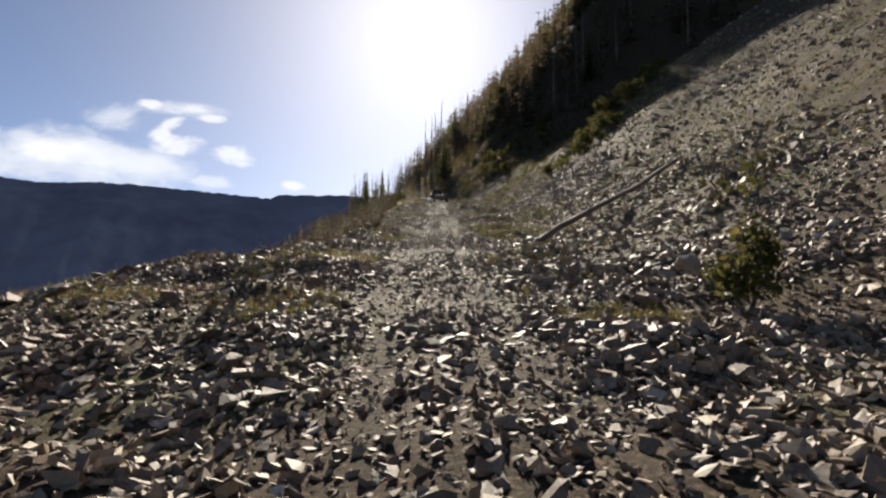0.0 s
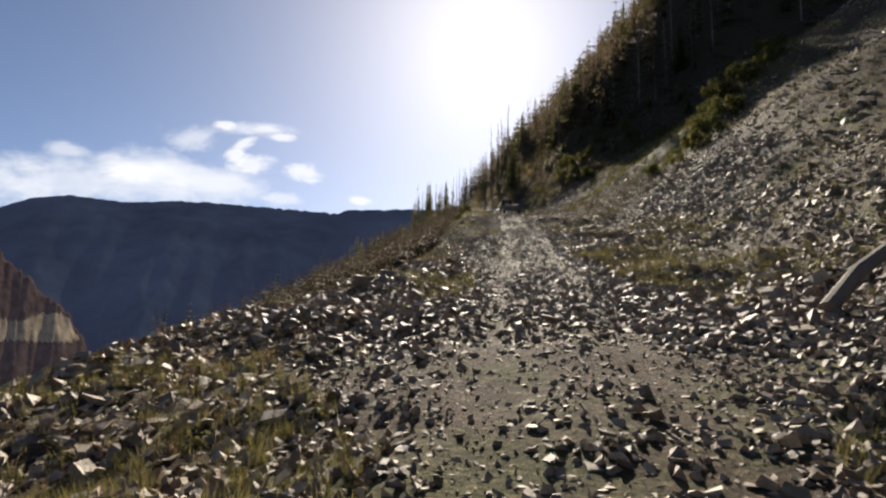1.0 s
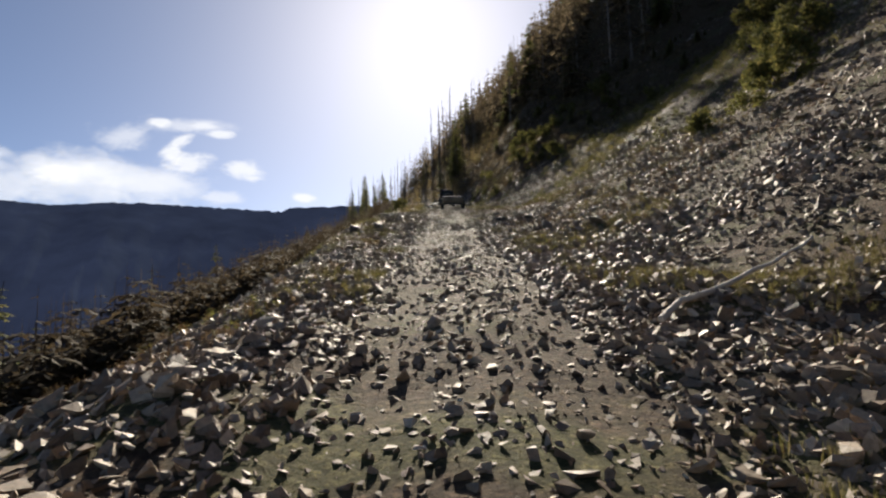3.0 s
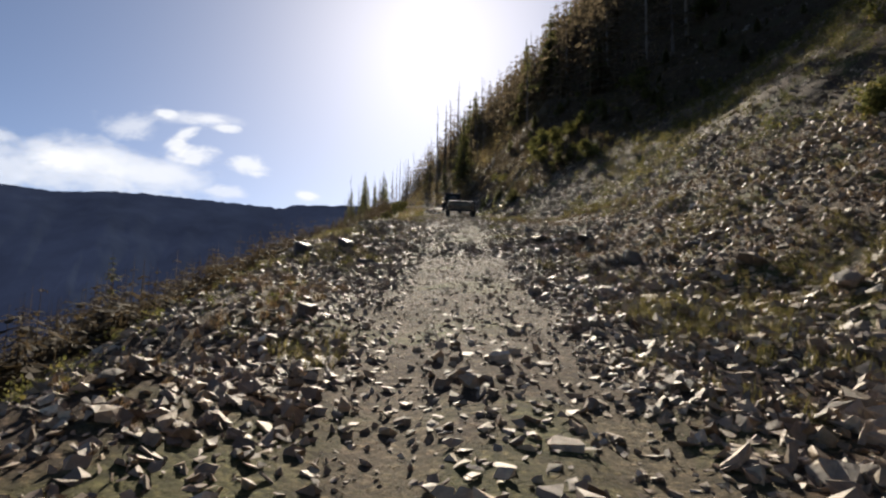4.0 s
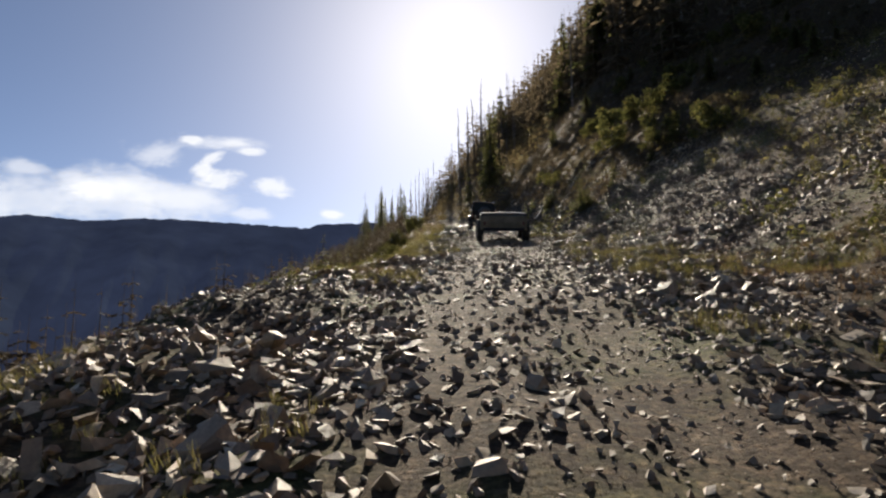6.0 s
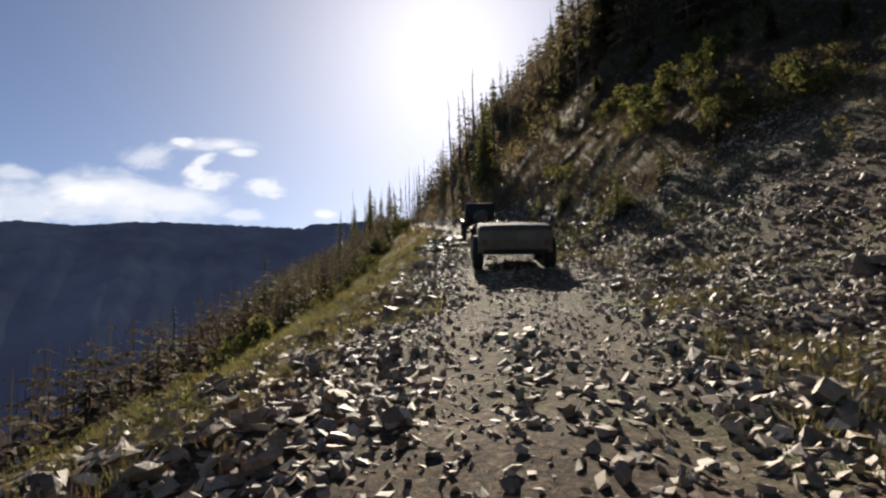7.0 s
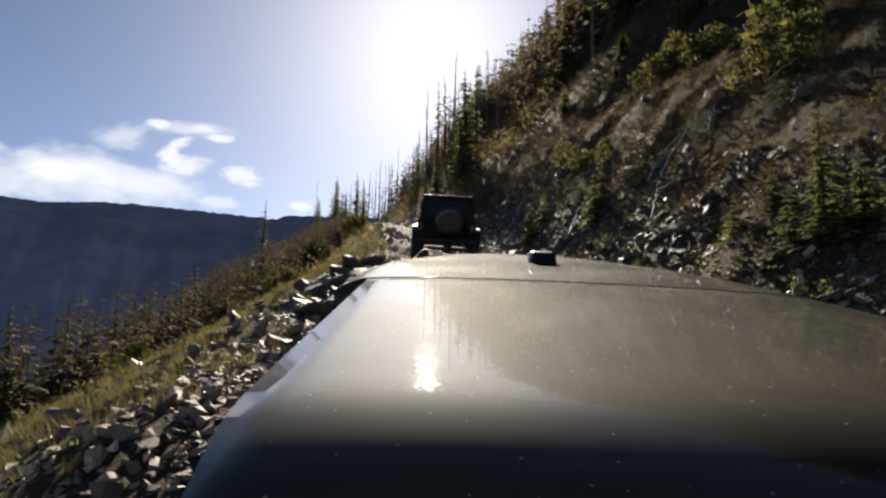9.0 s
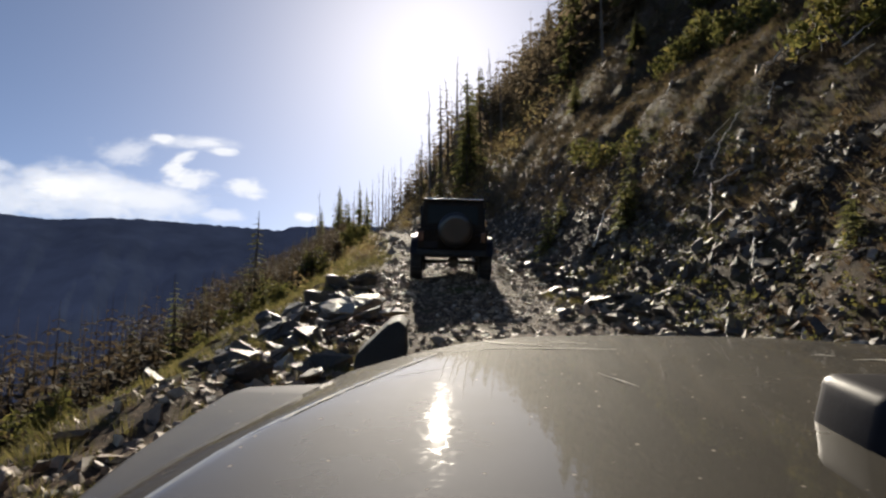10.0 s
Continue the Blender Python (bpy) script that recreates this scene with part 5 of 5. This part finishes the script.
def build_offroader():
    """The boxy car that drives ahead: its tail at y = 0, its nose at y = 4.1."""
    car = new("off_road_car")
    bm = bmesh.new()
    prism(bm, [(0.05, 0.62), (4.0, 0.62), (4.02, 1.08), (2.75, 1.2), (0.0, 1.2)], -0.78, 0.78)
    rounded(bm, 0.05)
    part("body", bm, M_DARK, car)
    bm = bmesh.new()
    prism(bm, [(0.03, 1.18), (2.75, 1.18), (2.35, 1.8), (0.12, 1.8)], -0.74, 0.74)
    for v in bm.verts:
        if v.co.z > 1.5:
            v.co.x *= 0.9
    rounded(bm, 0.04)
    part("cabin", bm, M_DARK, car)
    bm = bmesh.new()
    box(bm, -0.69, 0.69, 0.08, 2.35, 1.79, 1.86, 0.03)
    part("roof", bm, M_DARK, car, "dusty dark hard top")
    # bright metal strip added to stand in for the sun glint on the roof
    bm = bmesh.new()
    box(bm, -0.66, 0.66, 0.06, 0.12, 1.835, 1.868, 0.012)
    part("roof_edge_glint", bm, M_CHROME, car, "bright metal strip for the sun glint on the roof edge")
    bm = bmesh.new()
    prism(bm, [(0.028, 1.3), (0.05, 1.3), (0.105, 1.7), (0.083, 1.7)], -0.56, 0.56)
    part("rear_window", bm, M_GLASS, car)
    for side in (-1, 1):
        for y0, y1 in ((0.25, 0.95), (1.05, 1.65), (1.72, 2.2)):
            bm = bmesh.new()
            prism(bm, [(y0, 1.28), (y1, 1.28), (y1 - 0.05, 1.68), (y0 + 0.05, 1.68)], side * 0.685, side * 0.735)
            part("side_window", bm, M_GLASS, car)
        bm = bmesh.new()
        box(bm, side * 0.82 - 0.11, side * 0.82 + 0.11, 2.3, 2.42, 1.24, 1.44, 0.03)
        mirror = part("mirror", bm, M_PLASTIC, car)
        bm = bmesh.new()
        box(bm, side * 0.82 - 0.09, side * 0.82 + 0.09, 2.285, 2.297, 1.26, 1.42, 0.004)
        part("mirror_glass", bm, M_CHROME, mirror)
        bm = bmesh.new()
        box(bm, side * 0.69 - 0.06, side * 0.69 + 0.06, -0.035, 0.05, 0.9, 1.12, 0.015)
        part("tail_light", bm, M_LAMP, car)
        for y in (0.72, 3.3):
            bm = bmesh.new()
            arc = [(y + 0.55 * math.cos(a), 0.52 + 0.5 * math.sin(a)) for a in np.linspace(0.15, math.pi - 0.15, 9)]
            inner = [(y + 0.47 * math.cos(a), 0.52 + 0.43 * math.sin(a)) for a in np.linspace(math.pi - 0.15, 0.15, 9)]
            prism(bm, arc + inner, side * 0.72, side * 0.93)
            part("fender_flare", bm, M_PLASTIC, car)
            wheel(car, side * 0.79, y, 0.41, 0.42, 0.28)
    bm = bmesh.new()
    box(bm, -0.78, 0.78, -0.12, 0.06, 0.58, 0.72, 0.045, 3)
    part("rear_bumper", bm, M_RUBBER, car)
    spare = new("spare_wheel")
    spare.parent = car
    bm = bmesh.new()
    lathe(bm, [(-0.32, 0.24), (-0.32, 0.34), (-0.28, 0.385), (-0.1, 0.385), (-0.06, 0.34), (-0.06, 0.24)], 40, "Y")
    bmesh.ops.translate(bm, vec=(0.06, 0, 1.17), verts=bm.verts[:])
    part("tyre_cover", bm, M_COVER, spare, "smooth black cover", True)
    bm = bmesh.new()
    lathe(bm, [(-0.29, 0.24), (-0.24, 0.2), (-0.24, 0.06), (-0.06, 0.05), (0.03, 0.05)], 24, "Y")
    bmesh.ops.translate(bm, vec=(0.06, 0, 1.17), verts=bm.verts[:])
    part("rim", bm, M_STEEL, spare)
    bm = bmesh.new()
    tube(bm, (-0.7, 0.72, 0.41), (0.7, 0.72, 0.41), 0.045, 0.045, 10)
    bmesh.ops.create_uvsphere(bm, u_segments=14, v_segments=9, radius=0.14, matrix=Matrix.Translation((0.05, 0.72, 0.41)))
    part("rear_axle", bm, M_DIRT, car)
    bm = bmesh.new()
    tube(bm, (-0.7, 3.3, 0.41), (0.7, 3.3, 0.41), 0.045, 0.045, 10)
    part("front_axle", bm, M_DIRT, car)
    bm = bmesh.new()
    tube(bm, (0.5, 0.0, 0.5), (0.5, 0.9, 0.52), 0.03, 0.03, 10)
    part("exhaust", bm, M_STEEL, car)
    bm = bmesh.new()
    box(bm, -0.62, -0.32, -0.155, -0.142, 0.76, 0.9, 0.004)
    part("number_plate", bm, M_PLASTIC, car, "small dark plate")
    bm = bmesh.new()
    box(bm, 0.5, 0.64, -0.03, 0.03, 1.02, 1.08, 0.01)
    part("tailgate_handle", bm, M_PLASTIC, car)
    bm = bmesh.new()
    box(bm, -0.5, 0.5, 4.0, 4.14, 0.55, 0.75, 0.03)
    part("front_bumper", bm, M_PLASTIC, car)
    return tagged(car, "dark boxy off-road car with a spare wheel on the tailgate", "car")


def on_track(x, y, ahead, roll=0.0):
    """The pose of a car whose ground point is at x, y: nose along the track."""
    x2, y2 = x + float(road_x(y + ahead) - road_x(y)), y + ahead
    a, b = Vector((x, y, float(road_z(y)))), Vector((x2, y2, float(road_z(y2))))
    f = (b - a).normalized()
    r = f.cross(Vector((0, 0, 1))).normalized()
    m = Matrix((r, f, r.cross(f))).transposed().to_4x4()
    return Matrix.Translation(a) @ m @ Matrix.Rotation(radians(roll), 4, "Y")


ahead_car = build_offroader()
ahead_car.matrix_world = on_track(-5.8, 103.8, 4.0, 2.5) @ Matrix.Translation((0, 0, 0.02))


def build_hood_car():
    """The car at the end of the way; the origin is above its hood, y ahead, z up."""
    car = new("off_road_car")
    mid = 0.66
    # along the hood: distance ahead, left crease of the top, lower edge of its side
    lines = np.array([(-0.35, -0.36, -0.49), (0.3, -0.345, -0.475), (0.66, -0.309, -0.44), (0.81, -0.277, -0.42), (0.95, -0.238, -0.392), (1.09, -0.176, -0.355), (1.27, -0.091, -0.29), (1.4, -0.03, -0.25), (1.51, 0.027, -0.21), (1.6, 0.08, -0.15), (1.68, 0.14, -0.07), (1.74, 0.2, 0.02), (1.79, 0.32, 0.16)])

    def skin(x, d):
        """The height of the hood's skin."""
        crease, low = (float(np.interp(d, lines[:, 0], lines[:, k])) for k in (1, 2))
        s = abs(x - mid) / (mid - crease)
        side = max(0.0, abs(x - mid) - (mid - crease)) / max(crease - low, 0.01)
        nose = -0.5 * max(0.0, d - 1.6) ** 2 / 0.18
        return -0.3 + 0.016 * (1 - min(s, 1) ** 2) - 0.01 * min(s, 1) ** 8 - 0.055 * side**1.3 + nose

    bm = bmesh.new()
    rings = []
    for d in np.concatenate([np.linspace(-0.35, 1.5, 26), np.linspace(1.53, 1.79, 14)]):
        crease, low = (float(np.interp(d, lines[:, 0], lines[:, k])) for k in (1, 2))
        half = [low + (crease - low) * f for f in (0, 0.25, 0.5, 0.75, 0.93)] + [crease + (mid - crease) * f for f in np.linspace(0, 1, 20) ** 1.15]
        across = half + [2 * mid - x for x in half[-2::-1]]
        rings.append([bm.verts.new((x, d, skin(x, d))) for x in across])
    for p, q in zip(rings, rings[1:]):
        for k in range(len(p) - 1):
            bm.faces.new((p[k], p[k + 1], q[k + 1], q[k]))
    edges = [e for e in bm.edges if e.is_boundary]
    made = bmesh.ops.extrude_edge_only(bm, edges=edges)["geom"]
    bmesh.ops.translate(bm, vec=(0, 0, -0.1), verts=[g for g in made if isinstance(g, bmesh.types.BMVert)])
    hood = part("hood", bm, M_KHAKI, car, "dusty khaki hood with wiped streaks", True)
    for line, wide in ((((-0.24, 0.95), (-0.19, 1.1), (-0.12, 1.24), (-0.06, 1.36), (0.0, 1.46), (0.07, 1.52)), 0.014), (((-0.16, 1.15), (-0.09, 1.3), (-0.03, 1.4), (0.05, 1.46)), 0.012), (((-0.28, 0.88), (-0.23, 1.0), (-0.17, 1.12), (-0.08, 1.22), (0.02, 1.27)), 0.007), (((0.1, 1.64), (0.11, 1.58), (0.16, 1.52), (0.26, 1.47)), 0.012), (((0.03, 1.45), (0.12, 1.46), (0.24, 1.445), (0.4, 1.43)), 0.008), (((0.22, 1.5), (0.28, 1.52), (0.35, 1.5)), 0.007), (((0.9, 1.37), (1.0, 1.38), (1.1, 1.37)), 0.012), (((0.3, 1.2), (0.33, 1.14), (0.35, 1.1)), 0.004), (((0.82, 1.4), (0.85, 1.41), (0.88, 1.4)), 0.01)):
        bm = bmesh.new()
        strip = []
        for k, (x, d) in enumerate(line):
            w = wide * (0.25 if k in (0, len(line) - 1) else 1.0)
            strip.append([bm.verts.new((x + o * w, d + o * w, skin(x + o * w, d + o * w) + 0.0015)) for o in (-0.5, 0.5)])
        for (a, b), (c, e) in zip(strip, strip[1:]):
            bm.faces.new((a, b, e, c))
        part("dust_streak", bm, M_DUST, hood, "pale streak wiped in the dust", True)
    for side in (-1, 1):
        bm = bmesh.new()
        rows = []
        for d, out in ((-0.3, 1.215), (0.4, 1.215), (0.91, 1.215), (1.1, 1.22), (1.3, 1.21), (1.48, 1.19), (1.54, 1.16), (1.58, 1.0), (1.6, 0.8)):
            rows.append([bm.verts.new((mid + side * x, d, z)) for x, z in ((0.45, -0.415), (out - 0.03, -0.42), (out, -0.44), (out, -0.64))])
        for p, q in zip(rows, rows[1:]):
            for k in range(3):
                bm.faces.new((p[k], p[k + 1], q[k + 1], q[k]))
        bmesh.ops.recalc_face_normals(bm, faces=bm.faces[:])
        part("fender", bm, M_FENDER, car, "flat dusty front fender", True)
        bm = bmesh.new()
        shape = [(0.91, -0.47), (0.76, -0.47), (0.76, -0.3), (0.78, -0.284), (0.81, -0.295), (0.9, -0.385)]
        rims = [[bm.verts.new((mid + side * x, y, z)) for x, z in shape] for y in (1.76, 1.9)]
        bm.faces.new(rims[0])
        bm.faces.new(rims[1][::-1])
        for k in range(6):
            bm.faces.new((rims[0][k], rims[1][k], rims[1][(k + 1) % 6], rims[0][(k + 1) % 6]))
        bmesh.ops.recalc_face_normals(bm, faces=bm.faces[:])
        rounded(bm, 0.008)
        part("corner_marker", bm, M_RUBBER, car, "black rubber marker at the corner of the hood")
        for y in (1.1, -1.75):
            wheel(car, mid + side * 1.02, y, -1.1, 0.47, 0.3)
    bm = bmesh.new()
    box(bm, mid - 0.75, mid + 0.75, 0.0, 1.66, -1.1, -0.46, 0.03)
    part("front_body", bm, M_KHAKI, car)
    bm = bmesh.new()
    prism(bm, [(-2.5, -1.08), (-0.12, -1.08), (-0.12, -0.44), (-0.34, -0.37), (-2.3, -0.38), (-2.46, -0.46), (-2.52, -0.7)], mid - 1.02, mid + 1.02)
    rounded(bm, 0.04, 3)
    part("rear_body", bm, M_TAIL, car, "khaki tail in lightened paint")
    bm = bmesh.new()
    rings = []
    for d in np.linspace(-2.46, -0.352, 22):
        rings.append([bm.verts.new((mid + 1.0 * f, d, skin(mid + f, -0.35) - 0.6 * max(0.0, -2.2 - d) ** 1.5)) for f in np.linspace(-1, 1, 25)])
    for p, q in zip(rings, rings[1:]):
        for k in range(24):
            bm.faces.new((p[k], p[k + 1], q[k + 1], q[k]))
    made = bmesh.ops.extrude_edge_only(bm, edges=[e for e in bm.edges if e.is_boundary])["geom"]
    bmesh.ops.translate(bm, vec=(0, 0, -0.07), verts=[g for g in made if isinstance(g, bmesh.types.BMVert)])
    part("deck_cover", bm, M_KHAKI, car, "flat dusty khaki cover behind the hood", True)
    bm = bmesh.new()
    box(bm, mid - 0.9, mid + 0.9, -2.64, -2.5, -1.1, -0.97, 0.03)
    part("rear_bumper", bm, M_PLASTIC, car)
    for side in (-1, 1):
        bm = bmesh.new()
        box(bm, mid + side * 0.84 - 0.06, mid + side * 0.84 + 0.06, -2.57, -2.5, -0.86, -0.7, 0.012)
        part("tail_light", bm, M_LAMP, car)
    bm = bmesh.new()
    box(bm, 0.55, 0.73, 0.78, 0.94, -0.33, -0.212, 0.03, 4)
    for v in bm.verts:
        if v.co.z > -0.26:
            v.co.x = 0.63 + (v.co.x - 0.63) * 0.86
    part("hood_bumper", bm, M_PLASTIC, car, "black rounded rubber bump stop", True)
    bm = bmesh.new()
    box(bm, mid - 0.8, mid + 0.8, 1.68, 1.84, -1.1, -0.9, 0.03)
    part("front_bumper", bm, M_PLASTIC, car)
    return tagged(car, "dusty khaki off-road car with a flat hood", "car")


hood_car = build_hood_car()
last = PATH[-1]
hood_car.matrix_world = look(last[1], last[2], last[3]) @ pose(0, 0, 0, -90, 0, 0) @ pose(0, 0, 0, 2.6, 1.2, 0) @ Matrix.Diagonal((0.86, 0.86, 0.86, 1))

# ---- single stones of the ground beside the track ----
the_ground = bpy.data.objects["ground"]
STONE_MESHES = [mesh_arrays("rock", v, t, M_BOULDER) for v, t in STONES[:12] + SLABS[:8]]
sg = np.random.default_rng(404)
for k in range(300):
    y = 2 + 112 * (k + sg.random()) / 300
    u = -sg.uniform(1.3, min(float(edge_left(y)) + 0.3, 4.5)) if k % 5 < 3 else sg.uniform(2.0, 5.5)
    x, size = float(road_x(y)) + u, sg.uniform(0.09, 0.18)
    stone = new("rock", STONE_MESHES[int(sg.integers(0, 20))])
    stone.parent = the_ground
    stone.matrix_basis = Matrix.Translation(on_land(x, y, size * 0.12)) @ pose(0, 0, 0, sg.uniform(-20, 20), sg.uniform(-20, 20), sg.uniform(0, 360)) @ Matrix.Diagonal((size, size, size, 1))
